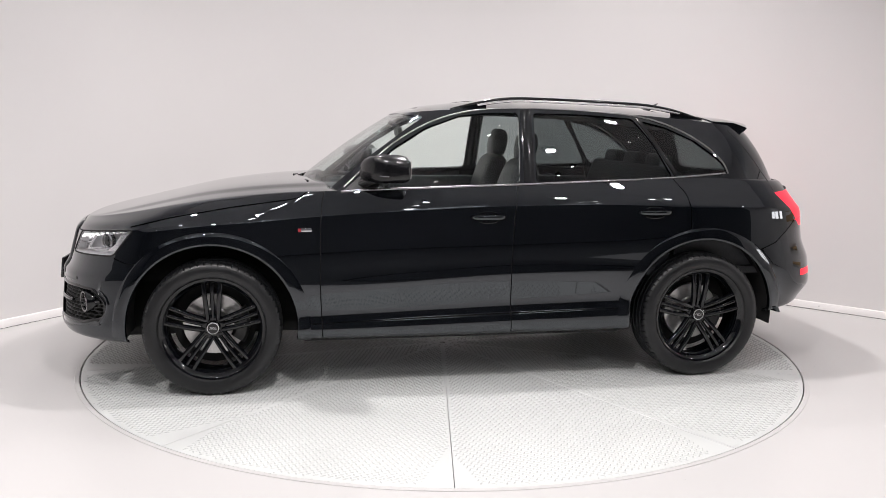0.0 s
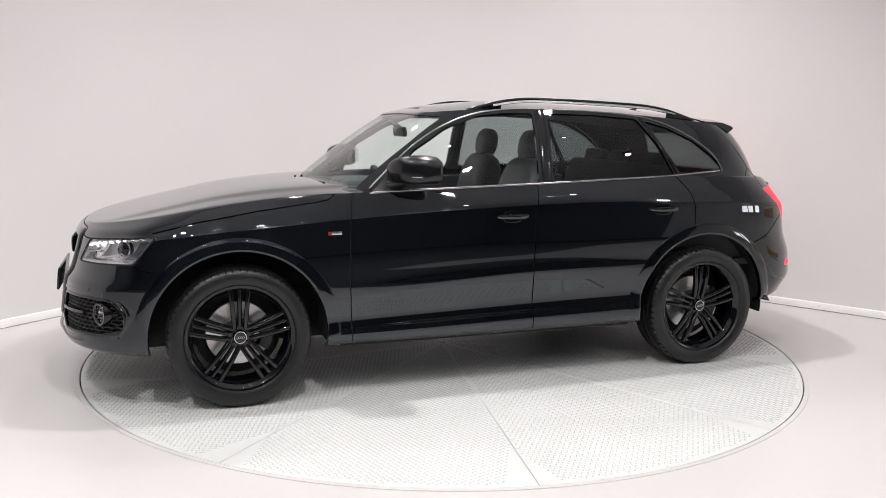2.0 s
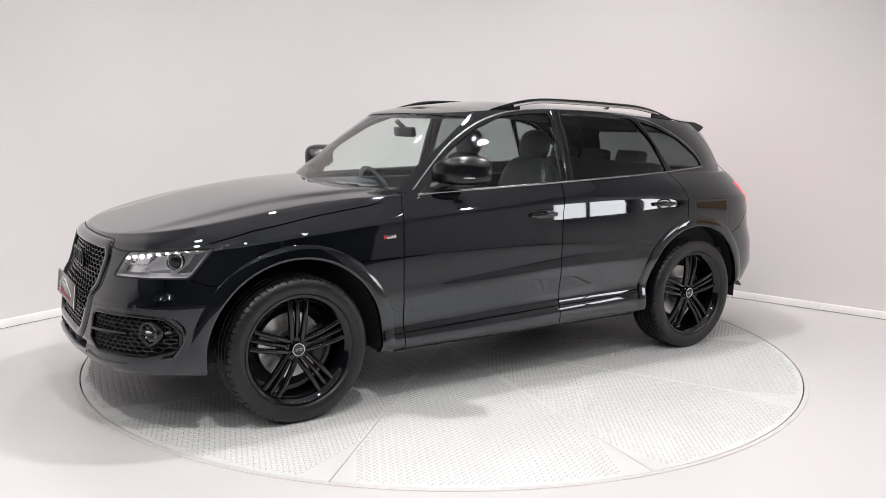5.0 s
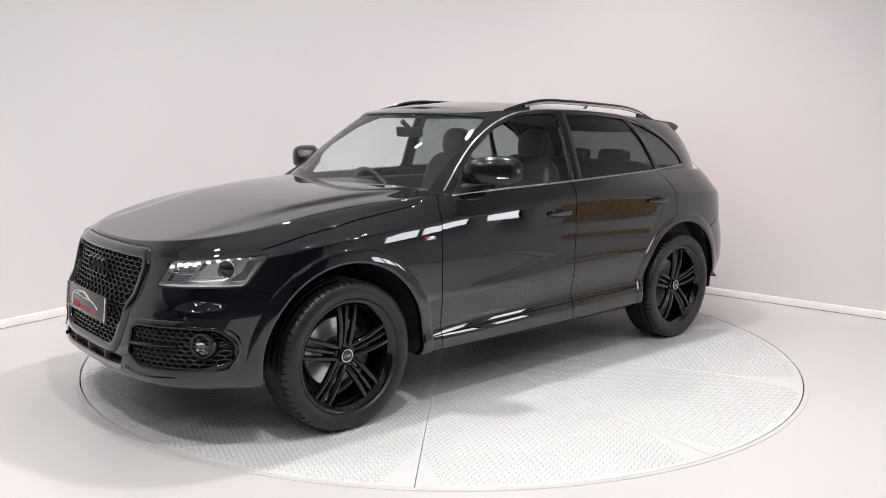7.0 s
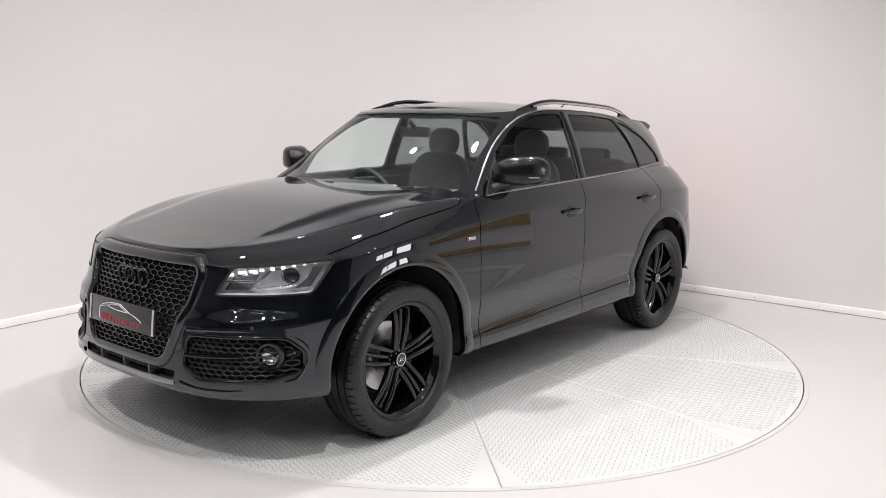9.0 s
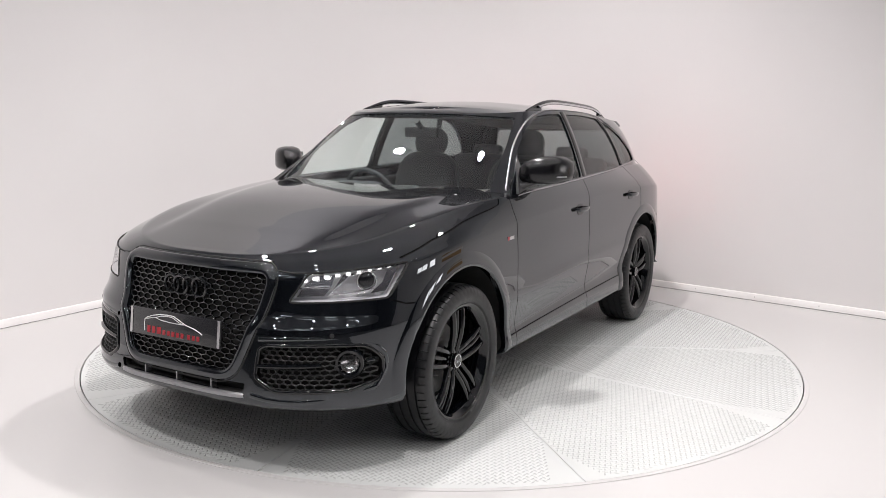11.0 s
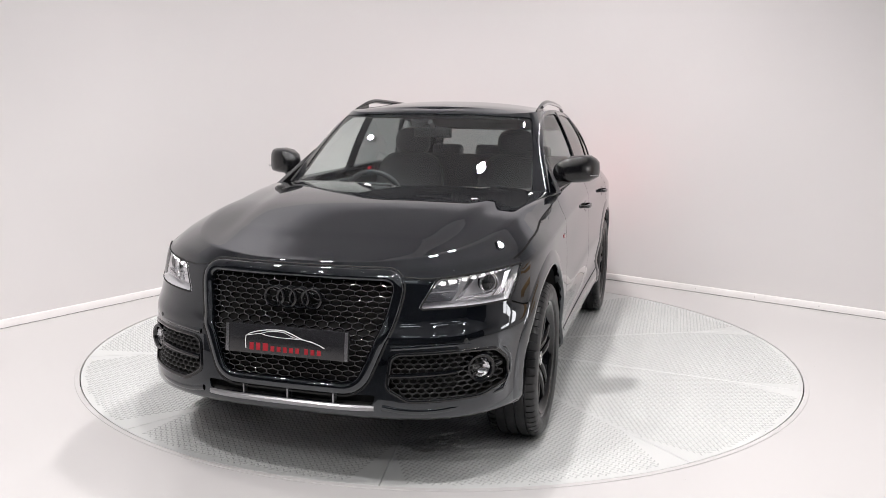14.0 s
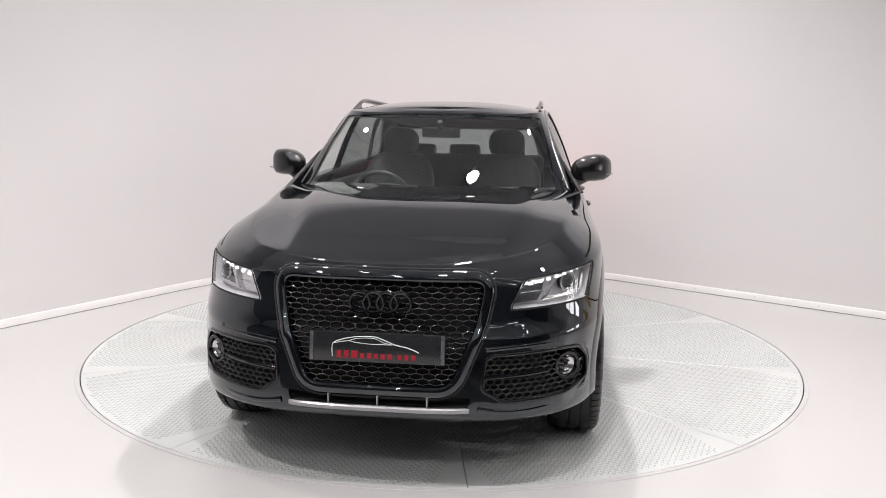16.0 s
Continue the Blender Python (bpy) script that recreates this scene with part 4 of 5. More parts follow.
part("underbody", bm, MATTE, car)

# grille
recess("grille_tray", "grille", 0.05, MATTE, car, Vector((1, 0, 0)))


def grown(poly, d):
    """An outline moved outwards by d."""
    out = []
    for i, p in enumerate(poly):
        t = (Vector(poly[(i + 1) % len(poly)]) - Vector(poly[i - 1])).normalized()
        out.append((p[0] - t.y * d, p[1] + t.x * d))
    return out if abs(out[0][0]) > abs(poly[0][0]) or d < 0 else [(2 * p[0] - q[0], 2 * p[1] - q[1]) for p, q in zip(poly, out)]


def grille_surround():
    """A broad raised frame swept round the grille opening."""
    line = dense(GRILLE, 0.02)
    rings = []
    for off, out in ((-0.016, -0.045), (-0.014, -0.004), (-0.010, 0.006), (-0.003, 0.012), (0.010, 0.012), (0.022, 0.009), (0.030, 0.004), (0.033, -0.006)):
        rings.append([on_nose(u, min(v, 0.906), out)[0] for u, v in (grown(line, off) if off > 0 else [(2 * p[0] - q[0], 2 * p[1] - q[1]) for p, q in zip(line, grown(line, -off))])])
    bm = bmesh.new()
    strip(bm, rings, closed=True)
    return part("grille_frame", bm, PAINT, car, "broad gloss black grille surround", sharp=60)


grille_frame = grille_surround()
outline_tube("grille_gap", [(u, min(v, 0.906)) for u, v in grown(dense(GRILLE, 0.03), 0.037)], on_nose, 0.0035, MATTE, front_bumper, 0.4, 0.0, n=6)
hex_mesh("grille_mesh", grown(GRILLE, 0.012), on_nose, 0.051, 0.028, 0.0058, 0.012, -0.008, MESHGLOSS, grille_frame, "gloss black honeycomb grille")
for k in range(4):
    bm = bmesh.new()
    torus(bm, (on_nose(0, 0.775)[0].x + 0.006 + (k % 2) * 0.001, -0.083 + 0.0553 * k, 0.775), 0.041, 0.0070, "x", 32, 8)
    part("badge_ring", bm, GLOSS, grille_frame)

# dealer plate
PLATE_M = Matrix.Translation((2.314, 0.0, 0.608)) @ Matrix.Rotation(radians(-6), 4, "Y")
bm = bmesh.new()
box(bm, -0.008, 0.004, -0.272, 0.272, -0.060, 0.060, PLATE_M, 0.003)
number_plate = part("front_plate", bm, PLATEBLACK, car, "black dealer plate with silver ends and red print")
for s in (1, -1):
    bm = bmesh.new()
    box(bm, 0.0042, 0.0056, 0.262 * s - 0.007, 0.262 * s + 0.007, -0.057, 0.057, PLATE_M)
    part("plate_end", bm, CHROME, number_plate, "silver end strip")
pos = -0.160
for wd, hg in [(0.018, 0.030)] * 2 + [(0.024, 0.030)] + [(0.016, 0.021)] * 5 + [(0.0, 0.0)] + [(0.016, 0.021)] * 3:
    if wd:
        bm = bmesh.new()
        box(bm, 0.0042, 0.0052, pos, pos + wd, -0.045, -0.045 + hg, PLATE_M)
        part("lettering_bar", bm, REDINK, number_plate)
    pos += wd + 0.0115


OUTLINE = [(-0.177, -0.040), (-0.180, -0.010), (-0.178, 0.010), (-0.162, 0.021), (-0.128, 0.032), (-0.087, 0.040), (-0.040, 0.043), (-0.004, 0.042), (0.030, 0.030), (0.070, 0.014), (0.120, 0.005), (0.150, -0.005), (0.169, -0.014)]
CABIN = [(-0.176, 0.012), (-0.140, 0.019), (-0.112, 0.024), (-0.080, 0.034), (-0.040, 0.037), (-0.010, 0.036), (0.030, 0.020), (0.062, 0.013), (-0.030, 0.013), (-0.085, 0.017), (-0.112, 0.024)]
for line, r in ((OUTLINE, 0.0020), (CABIN, 0.0014)):
    bm = bmesh.new()
    tube(bm, [PLATE_M @ Vector((0.0046, y, z)) for y, z in line], r, 6)
    part("plate_emblem", bm, WHITEINK, number_plate, "thin white curved line drawing")

# front lamps
for s, key in ((1, "l"), (-1, "r")):
    flip = Matrix.Diagonal((1, s, 1, 1))
    fwd = Vector((0.71, 0.70 * s, 0))
    lamp = panel("headlight", "lamp_" + key, LENS, car, "clear headlight with silver reflectors and white LEDs", lip=0)
    recess("lamp_housing", "lamp_" + key, 0.075, GREYLAMP, lamp, fwd)
    basis = DIAG_L if s > 0 else DIAG_R
    e1, nrm = basis[0], fwd

    def lp(u, z, back):
        """A point in the lamp: u along its length, back behind the lens."""
        o = e1 * u + Vector((0, 0, z))
        hit, hn, _, _ = SHELL.ray_cast(o + nrm * 4, -nrm)
        return (hit if hit is not None else o + nrm * 2) - nrm * back

    def lamp_at(u, z, out):
        """A point on the lamp's lens and the lamp's outward direction."""
        return lp(u, z, -out), nrm

    outline_tube("lamp_gap", dense(LAMP, 0.03), lamp_at, 0.0045, MATTE, lamp, 0.5, 0.001, "dark gap round the headlight", n=6)
    u0, u1 = min(p[0] for p in LAMP), max(p[0] for p in LAMP)
    L = u1 - u0

    def slab(name, poly, back, thick, mat, label=""):
        bm = bmesh.new()
        top = [bm.verts.new(lp(u0 + L * u, z, back)) for u, z in poly]
        bot = [bm.verts.new(lp(u0 + L * u, z, back + thick)) for u, z in poly]
        bm.faces.new(top)
        bm.faces.new(bot[::-1])
        for i in range(len(poly)):
            j = (i + 1) % len(poly)
            bm.faces.new((top[i], top[j], bot[j], bot[i]))
        return part(name, bm, mat, lamp, label, smooth=False)

    slab("inner_reflector", [(0.06, 0.765), (0.28, 0.772), (0.33, 0.80), (0.38, 0.855), (0.22, 0.852), (0.13, 0.815)], 0.040, 0.01, SILVER, "bright silver reflector")
    slab("outer_reflector", [(0.66, 0.778), (0.80, 0.785), (0.92, 0.875), (0.82, 0.868), (0.77, 0.82)], 0.032, 0.01, SILVER, "bright silver reflector")
    slab("lamp_blade", [(0.30, 0.775), (0.62, 0.782), (0.70, 0.80), (0.60, 0.796), (0.36, 0.79), (0.48, 0.853), (0.92, 0.884), (0.92, 0.890), (0.44, 0.860), (0.35, 0.80)], 0.022, 0.008, CHROME, "curved bright trim blade")
    slab("divider", [(0.08, 0.802), (0.32, 0.808), (0.32, 0.812), (0.08, 0.806)], 0.02, 0.02, CHROME)
    c = lp(u0 + L * 0.635, 0.832, 0.034)
    rot = Matrix.Translation(c) @ (fwd.to_track_quat("Y", "Z").to_matrix().to_4x4())
    bm = bmesh.new()
    torus(bm, (0, 0, 0), 0.040, 0.0045, "y", 32, 8)
    bm.transform(rot)
    part("projector_ring", bm, CHROME, lamp, "chrome projector ring")
    bm = bmesh.new()
    lathe(bm, [(0.001, 0.012), (0.015, 0.010), (0.028, 0.003), (0.036, -0.008), (0.037, -0.03)], 28, rot)
    part("projector_lens", bm, GLOSS, lamp, "dark glass projector lens")
    for k in range(9):
        t = k / 8
        u, z = 0.12 + 0.72 * t, 0.838 + 0.050 * t - 0.004 * (k == 0)
        p = lp(u0 + L * u, z, 0.016)
        bm = bmesh.new()
        w = 0.026 - 0.015 * t
        rot = Matrix.Translation(p) @ (fwd.to_track_quat("Y", "Z").to_matrix().to_4x4())
        box(bm, -w / 2, w / 2, -0.008, 0.002, -0.0075 + 0.003 * t, 0.0075 - 0.003 * t, rot, 0.003)
        part("led", bm, LED, lamp, "lit white LED")
    # lower corner intake
    recess("intake_tray", "intake_" + key, 0.05, MATTE, car, Vector((0.8, 0.6 * s, 0)))
    poly = [(u * s, v) for u, v in INTAKE]
    intake = outline_tube("intake_frame", dense(poly, 0.03), on_nose, 0.008, GLOSS, car, 0.6, 0.001, "gloss black lower intake surround")
    hex_mesh("intake_mesh", poly, on_nose, 0.033, 0.026, 0.0046, 0.014, -0.010, SATIN, intake, "black honeycomb intake")
    bm = bmesh.new()
    pts = [on_nose(s * (0.425 + 0.245 * k / 10), 0.490 + 0.012 * k / 10, -0.002)[0] for k in range(11)]
    tube(bm, pts, [0.011] * 9 + [0.010, 0.009], 10, flat=0.9)
    part("intake_blade", bm, GLOSS, intake, "gloss black horizontal blade")
    bm = bmesh.new()
    tube(bm, [on_nose(s * (0.800 + 0.005 * k), 0.510 + 0.001 * k, -0.008)[0] for k in range(5)], 0.008, 8)
    part("intake_blade", bm, GLOSS, intake)
    c = on_nose(0.757 * s, 0.505, -0.016)[0]
    rot = Matrix.Translation(c) @ (Vector((0.86, 0.5 * s, 0)).to_track_quat("Y", "Z").to_matrix().to_4x4())
    bm = bmesh.new()
    lathe(bm, [(0.038, -0.01), (0.040, 0.010), (0.047, 0.019), (0.057, 0.020), (0.063, 0.011), (0.064, -0.03)], 36, rot)
    fog = part("fog_lamp", bm, GLOSS, car, "round fog lamp in a gloss black ring")
    bm = bmesh.new()
    lathe(bm, [(0.001, -0.012), (0.02, -0.008), (0.035, 0.002), (0.039, 0.006)], 28, rot)
    part("fog_reflector", bm, SILVER, fog, "silver reflector bowl")
    bm = bmesh.new()
    lathe(bm, [(0.001, 0.012), (0.022, 0.010), (0.038, 0.006)], 28, rot)
    part("fog_lens", bm, LENS, fog, "clear lens")
    bm = bmesh.new()
    p, n = on_nose(0.70 * s, 0.625, 0.0005)
    lathe(bm, [(0.001, 0.0015), (0.008, 0.0012), (0.0095, 0.0)], 16, Matrix.Translation(p) @ n.to_track_quat("Y", "Z").to_matrix().to_4x4())
    part("parking_sensor", bm, SATIN, front_bumper)

    for nm, line, r in (("chin_lip", [(0.40, 0.366), (0.46, 0.347), (0.60, 0.347), (0.70, 0.356), (0.78, 0.374), (0.825, 0.400)], 0.013), ("intake_brow", [(0.425, 0.600), (0.60, 0.612), (0.74, 0.612), (0.805, 0.606), (0.842, 0.586), (0.857, 0.550), (0.856, 0.50), (0.846, 0.44), (0.825, 0.400)], 0.011)):
        outline_tube(nm, [(u * s, v) for u, v in open_dense(line, 0.03)], on_nose, r, PAINT, front_bumper, 0.6, 0.0, closed=False, even=6)
    outline_tube("hood_gap", [(u * s, v) for u, v in open_dense([(0.452, 0.872), (0.51, 0.866), (0.575, 0.868)], 0.03)], on_nose, 0.0035, MATTE, front_bumper, 0.4, 0.0, closed=False, n=6)

# lower slot and metal blade
recess("slot_tray", "slot", 0.04, MATTE, car, Vector((1, 0, 0)))
for y in (-0.20, 0.0, 0.20):
    p, _ = on_nose(y, 0.392)
    bm = bmesh.new()
    box(bm, p.x - 0.03, p.x + 0.001, y - 0.003, y + 0.003, 0.370, 0.414)
    part("slot_divider", bm, GREYMETAL, front_bumper)
bm = bmesh.new()
rows = []
for k in range(25):
    y = -0.368 + 0.736 * k / 24
    x = on_nose(y, 0.36)[0].x - 0.012 * (abs(y) / 0.368) ** 6
    rows.append([(x - 0.01, y, 0.371), (x + 0.010, y, 0.370), (x + 0.016, y, 0.363), (x + 0.013, y, 0.349), (x - 0.03, y, 0.342)])
strip(bm, rows)
part("skid_blade", bm, GREYMETAL, front_bumper, "brushed grey metal lower blade")

# door mirrors
for s in (1, -1):
    bm = bmesh.new()
    rows = []
    n = 22
    for t, cx, cz, hx, hz in ((0.0, 0.545, 1.215, 0.012, 0.014), (0.04, 0.535, 1.214, 0.045, 0.036), (0.14, 0.520, 1.216, 0.088, 0.056), (0.35, 0.490, 1.224, 0.116, 0.070), (0.6, 0.460, 1.228, 0.118, 0.074), (0.8, 0.433, 1.229, 0.104, 0.070), (0.92, 0.402, 1.228, 0.070, 0.054), (0.98, 0.388, 1.225, 0.045, 0.040), (1.0, 0.382, 1.223, 0.015, 0.015)):
        y = (0.79 + 0.245 * t) * s
        ring = []
        for k in range(n):
            a = 2 * math.pi * k / n
            ca, sa = math.cos(a), math.sin(a)
            ux = math.copysign(abs(ca) ** (0.7 if ca > 0 else 0.4), ca)
            uz = math.copysign(abs(sa) ** (0.58 if sa > 0 else 0.42), sa)
            ring.append((cx + hx * ux * (1.0 if ca > 0 else 0.75), y, cz - 0.002 + hz * (1.12 if sa > 0 else 0.98) * uz))
        rows.append(ring)
    vs = strip(bm, rows, closed=True)
    bm.faces.new(vs[0])
    bm.faces.new(vs[-1])
    mirror = part("door_mirror", bm, MIRRORCAP, car, "gloss black door mirror housing", sharp=70)
    bm = bmesh.new()
    tube(bm, [(0.50 - 0.05 * k / 8 + 0.066 * math.sin(math.pi * k / 8) + 0.02, s * (0.80 + 0.235 * k / 8), 1.193 + 0.004 * k / 8) for k in range(9)], 0.0032, 6)
    part("mirror_indicator", bm, GREYMETAL, mirror, "thin clear indicator strip")
    bm = bmesh.new()
    box(bm, -0.006, 0.010, -0.062, 0.062, -0.048, 0.048, pose(0.372, s * 0.928, 1.228, 0, 0, s * 23.6), bevel=0.004)
    part("mirror_glass", bm, CHROME, mirror, "silver mirror glass")
    bm = bmesh.new()
    tube(bm, [(0.60, 0.80 * s, 1.135), (0.565, 0.84 * s, 1.155), (0.52, 0.89 * s, 1.175)], [0.034, 0.030, 0.026], 10, flat=0.75)
    part("mirror_arm", bm, SATIN, mirror)
    bm = bmesh.new()
    tri = [(0.70, 1.106), (0.50, 1.128), (0.455, 1.30)]
    top = [bm.verts.new(on_side(x, z, s, 0.006)[0]) for x, z in tri]
    bot = [bm.verts.new(on_side(x, z, s, -0.012)[0]) for x, z in tri]
    bm.faces.new(top)
    bm.faces.new(bot[::-1])
    for i in range(3):
        bm.faces.new((top[i], top[(i + 1) % 3], bot[(i + 1) % 3], bot[i]))
    part("mirror_sail", bm, SATIN, car, smooth=False)

# handles, trims, rails, badge
for s, tag in ((1, "l"), (-1, "r")):
    for x0, z, door in ((-0.10, 0.962, DOORS["f" + tag]), (-1.080, 0.984, DOORS["r" + tag])):
        bm = bmesh.new()
        rows = []
        for rr, out in ((1.0, 0.0012), (0.92, 0.0022), (0.6, 0.0014), (0.02, 0.0012)):
            rows.append([on_side(x0 + 0.062 * rr * math.copysign(abs(math.cos(a)) ** 0.7, math.cos(a)), z + 0.034 * rr * math.copysign(abs(math.sin(a)) ** 0.7, math.sin(a)), s, out)[0] for a in [2 * math.pi * k / 28 for k in range(28)]])
        strip(bm, rows, closed=True)
        part("handle_cup", bm, GLOSS, door, "gloss black handle recess")
        bm = bmesh.new()
        rows = []
        for k in range(15):
            t = k / 14
            x = x0 + 0.10 - 0.20 * t
            p, nn = on_side(x, z + 0.004, s)
            lift = 0.012 + 0.024 * math.sin(math.pi * t) ** 0.5
            h = 0.0125 * (1 - 0.35 * abs(2 * t - 1) ** 3)
            c = p + Vector((0, s, 0)) * lift
            rows.append([c + Vector((0, s * d, hh)) for d, hh in ((-0.010, -h), (0.002, -h), (0.007, -h * 0.3), (0.007, h * 0.4), (0.003, h), (-0.010, h))])
            if k in (0, 14):
                rows[-1] = [p + Vector((0, s * 0.001, 0)) + (q - c) * 0.9 for q in rows[-1]]
        vs = strip(bm, rows, closed=True)
        bm.faces.new(vs[0])
        bm.faces.new(vs[-1])
        part("door_handle", bm, PAINT, door, "glossy black door handle", sharp=50)
    side_at = lambda x, z, out, s=s: on_side(x, z, s, out)
    BELT = [(0.71, 1.103), (0.60, 1.112), (-0.29, 1.141), (-1.24, 1.176), (-1.58, 1.202)]
    outline_tube("belt_trim", open_dense(BELT, 0.06), side_at, 0.0058, BELTTRIM, car, 0.7, 0.003, "satin aluminium strip below the windows", closed=False)
    TOP = [(0.69, 1.122), (0.62, 1.185), (0.44, 1.345), (0.225, 1.475), (0.02, 1.545), (-0.15, 1.562), (-0.35, 1.566), (-0.72, 1.558), (-1.04, 1.538), (-1.24, 1.492), (-1.41, 1.412), (-1.56, 1.302), (-1.628, 1.225), (-1.60, 1.200)]
    outline_tube("window_trim", open_dense(TOP, 0.05), side_at, 0.0055, DULLTRIM, car, 0.6, 0.003, "dull aluminium strip round the side windows", closed=False, even=6)
    for line, w in (([(-0.352, 1.15), (-0.362, 1.556)], 0.031), ([(-1.262, 1.188), (-1.05, 1.52)], 0.012)):
        outline_tube("pillar_cover", open_dense(line, 0.04), side_at, w, GLOSS, car, 0.12, 0.002, "gloss black pillar cover", closed=False)
    # roof rail
    rail_y = lambda x: s * smooth_keys((-1.5, -0.7, 0.02), (0.545, 0.600, 0.600), x)
    xs = [0.07 - 1.59 * k / 30 for k in range(31)]
    bm = bmesh.new()
    pts = []
    for k, x in enumerate(xs):
        base = on_top(x, rail_y(x))[0]
        e = min(1, k / 8, (30 - k) / 8)
        lift = 0.002 + 0.048 * math.sin(e * math.pi / 2)
        pts.append(base + Vector((0, 0, lift)))
    tube(bm, pts, [0.004 + 0.0085 * min(1, k / 4, (30 - k) / 4) for k in range(31)], 10)
    rail = part("roof_rail", bm, GLOSS, car, "gloss black roof rail", sharp=60)
    bm = bmesh.new()
    tube(bm, [p + Vector((0, s * 0.011, -0.010)) for p in pts[3:-3]], 0.0085, 8)
    part("rail_strip", bm, CHROME, rail, "bright aluminium strip along the rail")
    for run in (range(0, 5), range(26, 31)):
        bm = bmesh.new()
        rows = []
        for k in run:
            b = on_top(xs[k], rail_y(xs[k]))[0]
            rows.append([(b.x, b.y - 0.009, b.z - 0.008), (b.x, b.y - 0.006, pts[k].z), (b.x, b.y + 0.006, pts[k].z), (b.x, b.y + 0.009, b.z - 0.008)])
        vs = strip(bm, rows, closed=True)
        bm.faces.new(vs[0])
        bm.faces.new(vs[-1])
        part("rail_foot", bm, GLOSS, rail)
    # fender badge
    p, nn = on_side(0.909, 0.902, s)
    m = Matrix.Translation(p) @ Matrix.Rotation(radians(1), 4, "Y")
    bm = bmesh.new()
    box(bm, -0.036, 0.020, -0.002, 0.0025, -0.009, 0.009, m, 0.001)
    badge = part("fender_badge", bm, CHROME, car, "small silver and red rectangular badge")
    bm = bmesh.new()
    box(bm, 0.021, 0.036, -0.002, 0.003 if s > 0 else 0.002, -0.009, 0.009, m)
    part("badge_field", bm, REDINK, badge, "red field")

# spoiler and aerial
bm = bmesh.new()
rows = []
for k in range(21):
    y = -0.575 + 1.15 * k / 20
    e = (abs(y) / 0.575) ** 4
    x1 = -1.90 + 0.09 * e
    z1 = 1.505 - 0.035 * e
    f0 = on_top(-1.58, y * 0.98, 0.004)[0]
    rows.append([(f0.x, y, f0.z - 0.02), (f0.x, y, f0.z + 0.001), (-1.72, y, (f0.z + z1) / 2 + 0.012), (x1 + 0.01, y, z1 + 0.006), (x1, y, z1 - 0.004), (x1 + 0.02, y, z1 - 0.022), (-1.74, y, z1 - 0.05)])
vs = strip(bm, rows, closed=True)
bm.faces.new(vs[0])
bm.faces.new(vs[-1])
part("roof_spoiler", bm, PAINT, car, "glossy black roof spoiler", sharp=50)
bm = bmesh.new()
b = on_top(-1.42, 0)[0]
tube(bm, [b + Vector((0.05, 0, -0.005)), b + Vector((0.0, 0, 0.025)), b + Vector((-0.05, 0, 0.055))], [0.02, 0.012, 0.003], 8)
part("roof_aerial", bm, SATIN, car, "black roof aerial fin")

for s in (1, -1):
    outline_tube("tailgate_seam", open_dense([(-1.655, 1.455), (-1.76, 1.345), (-1.865, 1.215), (-1.885, 1.10)], 0.04), lambda x, z, out, s=s: on_side(x, z, s, out), 0.0035, MATTE, car, 0.4, 0.0, "dark gap beside the tailgate", closed=False, n=6)

# wipers
for y, reach in ((-0.06, -0.50), (0.48, -0.50)):
    p0 = Vector((0.955 - 0.22 * y * y, y, 1.108))
    mid = Vector((0.93 - 0.25 * (y + reach * 0.45) ** 2, y + reach * 0.45, 1.128))
    end = Vector((0.945 - 0.32 * (y + reach) ** 2, y + reach, 1.118))
    bm = bmesh.new()
    tube(bm, [p0, p0.lerp(mid, 0.5) + Vector((0, 0, 0.010)), mid], [0.012, 0.009, 0.006], 8)
    wiper = part("wiper", bm, SATIN, car, "black windscreen wiper")
    bm = bmesh.new()
    tube(bm, [mid.lerp(end, -0.9), mid, end], 0.006, 6)
    part("wiper_blade", bm, RUBBER, wiper)
bm = bmesh.new()
rows = []
for k in range(21):
    y = -0.70 + 1.4 * k / 20
    x = 1.03 - 0.40 * abs(y) ** 2.0
    z = 1.100
    rows.append([(x - 0.10, y, z + 0.030), (x - 0.02, y, z + 0.014), (x + 0.03, y, z - 0.02)])
strip(bm, rows)
part("scuttle", bm, SATIN, car, "black plastic scuttle panel")

# ---- cabin ----
bm = bmesh.new()
box(bm, 0.33, 0.90, -0.70, 0.70, 0.66, 1.045, bevel=0.06)
dash = part("dashboard", bm, DASH, car, "dark grey dashboard")
bm = bmesh.new()
box(bm, 0.36, 0.66, -0.56, -0.20, 0.98, 1.105, bevel=0.05)
part("instrument_hood", bm, DASH, dash)
bm = bmesh.new()
torus(bm, (0, 0, 0), 0.182, 0.016, "x", 40, 8)
bm.transform(Matrix.Translation((0.30, -0.375, 1.005)) @ Matrix.Rotation(radians(25), 4, "Y"))
steering = part("steering_wheel", bm, LEATHER, car, "black leather steering wheel")
bm = bmesh.new()
box(bm, -0.015, 0.03, -0.17, 0.17, -0.03, 0.03, Matrix.Translation((0.31, -0.375, 1.0)) @ Matrix.Rotation(radians(25), 4, "Y"), 0.01)
box(bm, -0.02, 0.04, -0.07, 0.07, -0.08, 0.06, Matrix.Translation((0.31, -0.375, 1.0)) @ Matrix.Rotation(radians(25), 4, "Y"), 0.02)
part("wheel_boss", bm, DASH, steering)


def cushion(name, m, w, d, h, r, mat, parent, label=""):
    bm = bmesh.new()
    box(bm, -d / 2, d / 2, -w / 2, w / 2, -h / 2, h / 2)
    bmesh.ops.bevel(bm, geom=list(bm.edges), offset=r, segments=4, profile=0.6, affect="EDGES")
    bm.transform(m)
    return part(name, bm, mat, parent, label, sharp=70)


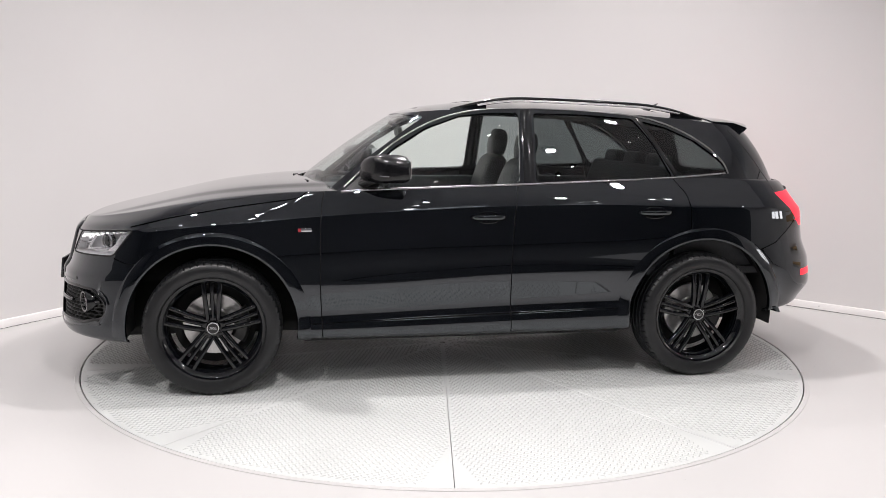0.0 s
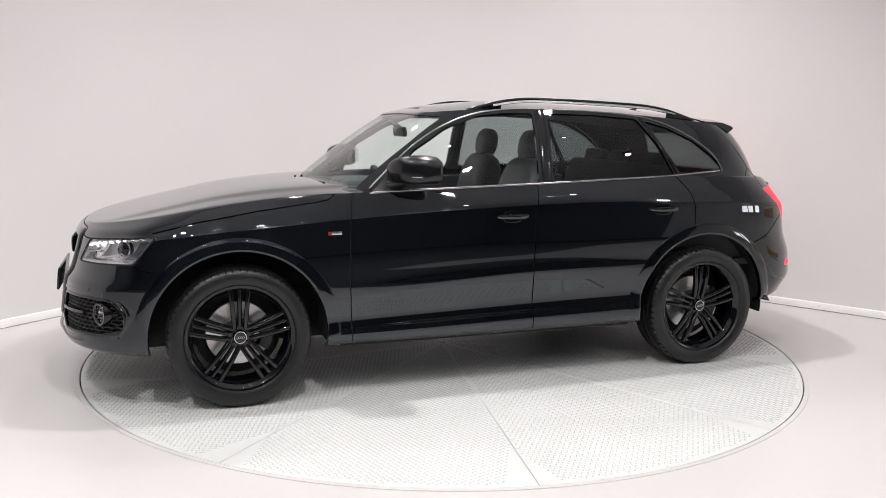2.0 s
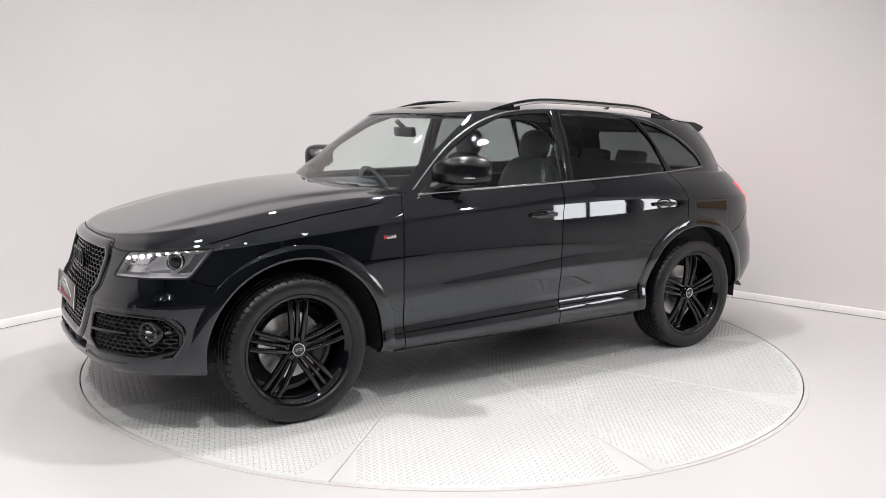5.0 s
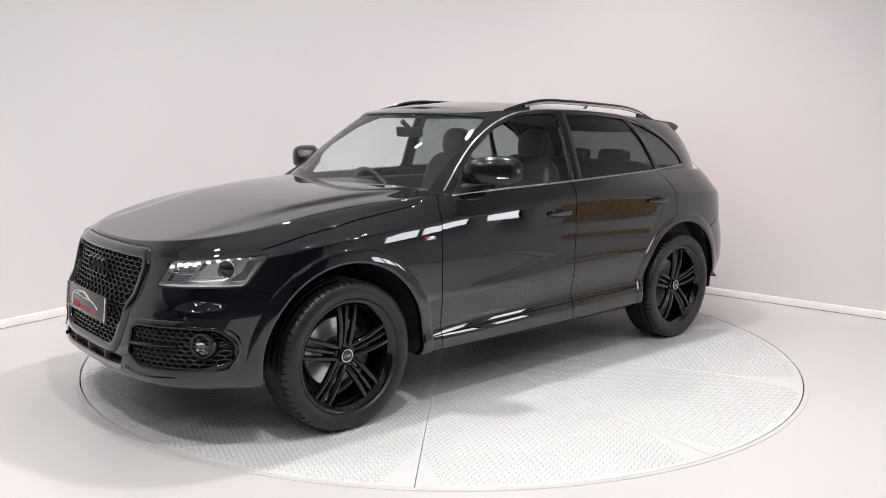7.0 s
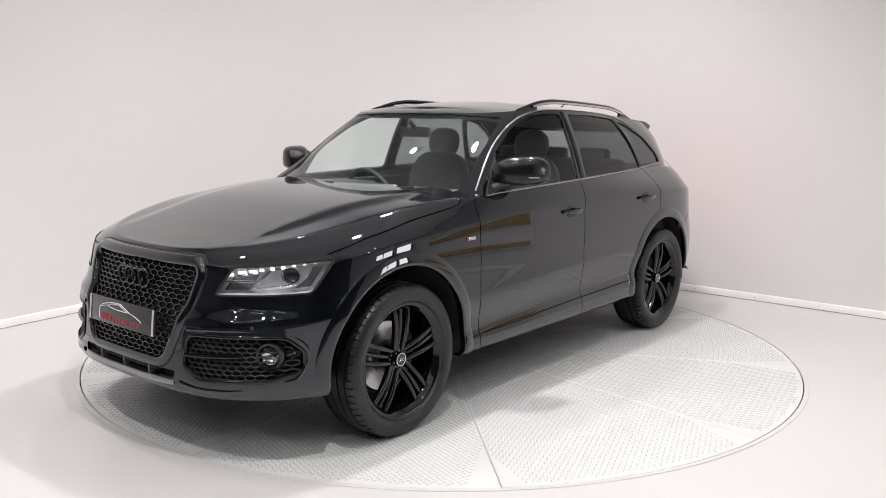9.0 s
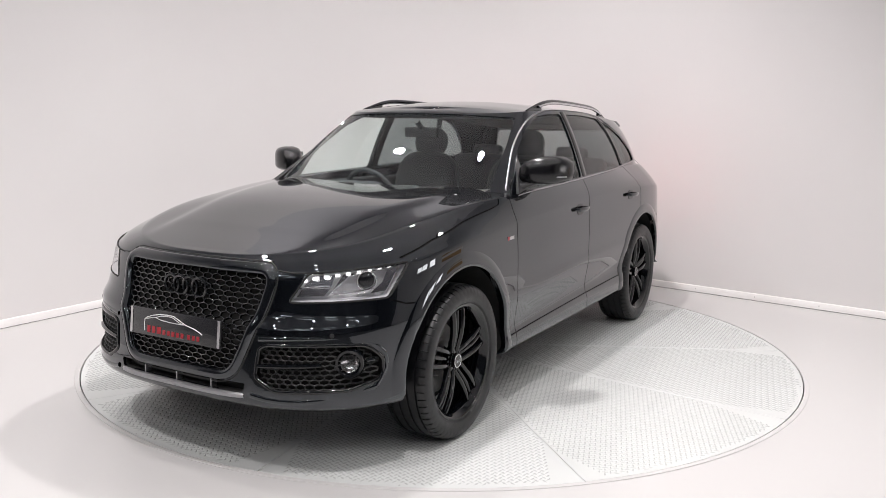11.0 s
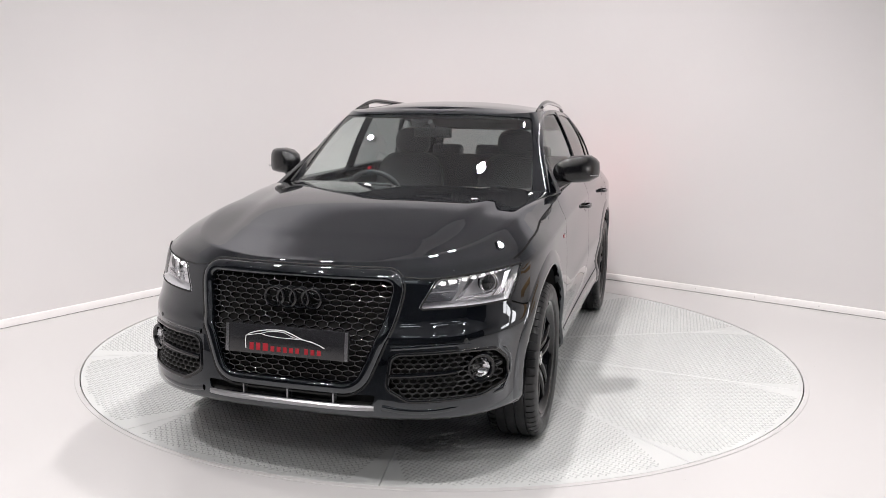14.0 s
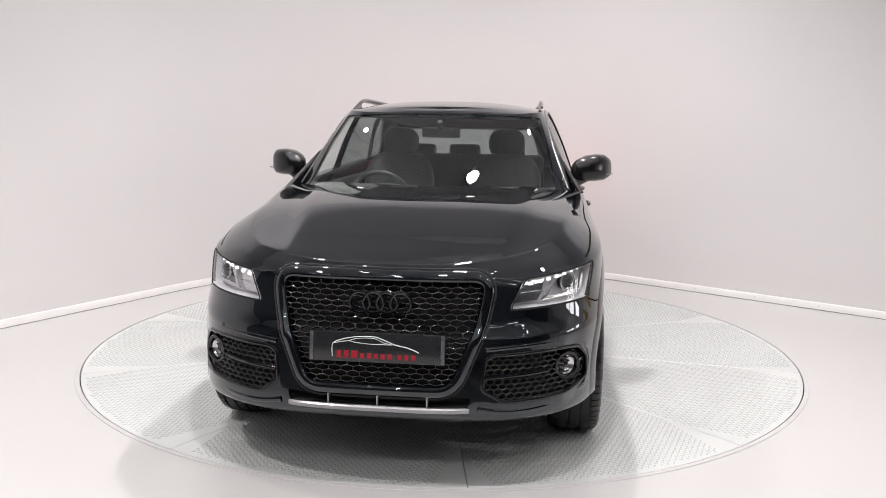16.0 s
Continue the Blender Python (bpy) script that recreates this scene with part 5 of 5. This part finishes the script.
def pad(name, m, w, d, h, mat, parent, square=0.55):
    """A rounded pillow."""
    bm = bmesh.new()
    rows = []
    for i in range(1, 12):
        a = -math.pi / 2 + math.pi * i / 12
        ca, sa = math.cos(a) ** square, math.copysign(abs(math.sin(a)) ** square, a)
        ring = []
        for k in range(24):
            b = 2 * math.pi * k / 24
            cb, sb = math.copysign(abs(math.cos(b)) ** square, math.cos(b)), math.copysign(abs(math.sin(b)) ** square, math.sin(b))
            ring.append(m @ Vector((d / 2 * ca * cb, w / 2 * ca * sb, h / 2 * sa)))
        rows.append(ring)
    vs = strip(bm, rows, closed=True)
    bm.faces.new(vs[0])
    bm.faces.new(vs[-1])
    return part(name, bm, mat, parent, sharp=80)


for y in (0.375, -0.375):
    seat = cushion("front_seat", pose(-0.02, y, 0.70, 0, -6), 0.50, 0.52, 0.16, 0.06, LEATHER, car, "black leather front seat")
    pad("backrest", pose(-0.365, y, 0.955, 0, -14), 0.50, 0.19, 0.64, LEATHER, seat, 0.6)
    pad("headrest", pose(-0.45, y, 1.338, 0, -10), 0.255, 0.12, 0.205, LEATHER, seat, 0.78)
    for o in (-0.06, 0.06):
        bm = bmesh.new()
        tube(bm, [(-0.425, y + o, 1.18), (-0.445, y + o, 1.30)], 0.006, 8)
        part("headrest_post", bm, CHROME, seat)
bench = cushion("rear_seat", pose(-0.95, 0, 0.72, 0, -5), 1.30, 0.50, 0.16, 0.05, LEATHER, car, "black leather rear bench")
cushion("backrest", pose(-1.24, 0, 0.97, 0, -20), 1.28, 0.14, 0.52, 0.05, LEATHER, bench)
for y in (0.36, 0.0, -0.36):
    cushion("headrest", pose(-1.33, y, 1.235, 0, -12), 0.25, 0.09, 0.13, 0.04, LEATHER, bench)
bm = bmesh.new()
box(bm, -2.0, 0.9, -0.80, 0.80, 0.60, 0.64)
part("cabin_floor", bm, DASH, car)
for s in (1, -1):
    bm = bmesh.new()
    box(bm, -1.25, 0.75, 0.76 * s - 0.03, 0.76 * s + 0.03, 0.62, 1.085, bevel=0.02)
    part("door_lining", bm, DASH, car, "dark grey door lining")
for s in (1, -1):
    bm = bmesh.new()
    box(bm, -1.86, -1.28, 0.705 * s - 0.065, 0.705 * s + 0.065, 0.62, 1.13, bevel=0.015)
    part("cargo_lining", bm, DASH, car, "dark grey boot lining")
bm = bmesh.new()
box(bm, -2.06, -1.98, -0.66, 0.66, 0.62, 1.12, bevel=0.015)
part("tailgate_lining", bm, DASH, car)
bm = bmesh.new()
for rr in (roof_rows(), mirror_rows(roof_rows())):
    strip(bm, [[Vector((p.x * 0.97 - 0.012, p.y * 0.97, p.z - 0.035)) for p in r] for r in rr])
part("headliner", bm, HEADLINER, car, "dark grey cloth headliner")
rv = cushion("interior_mirror", pose(0.30, 0.0, 1.418, 0, 8), 0.24, 0.03, 0.062, 0.014, SATIN, car, "black interior mirror")
bm = bmesh.new()
tube(bm, [(0.30, 0, 1.44), (0.36, 0, 1.485)], 0.016, 8)
part("mirror_stalk", bm, SATIN, rv)


# ---- movement ----
def motions():
    rows = [(k * 0.5, turn(k * 0.5)) for k in range(33)]
    walk(turntable, [(t, pose(0, 0, 0, 0, 0, a)) for t, a in rows])
    walk(car, [(t, pose(0, 0, 0, 0, 0, a) @ pose(0.0116, 0.0105, 0)) for t, a in rows])


motions()
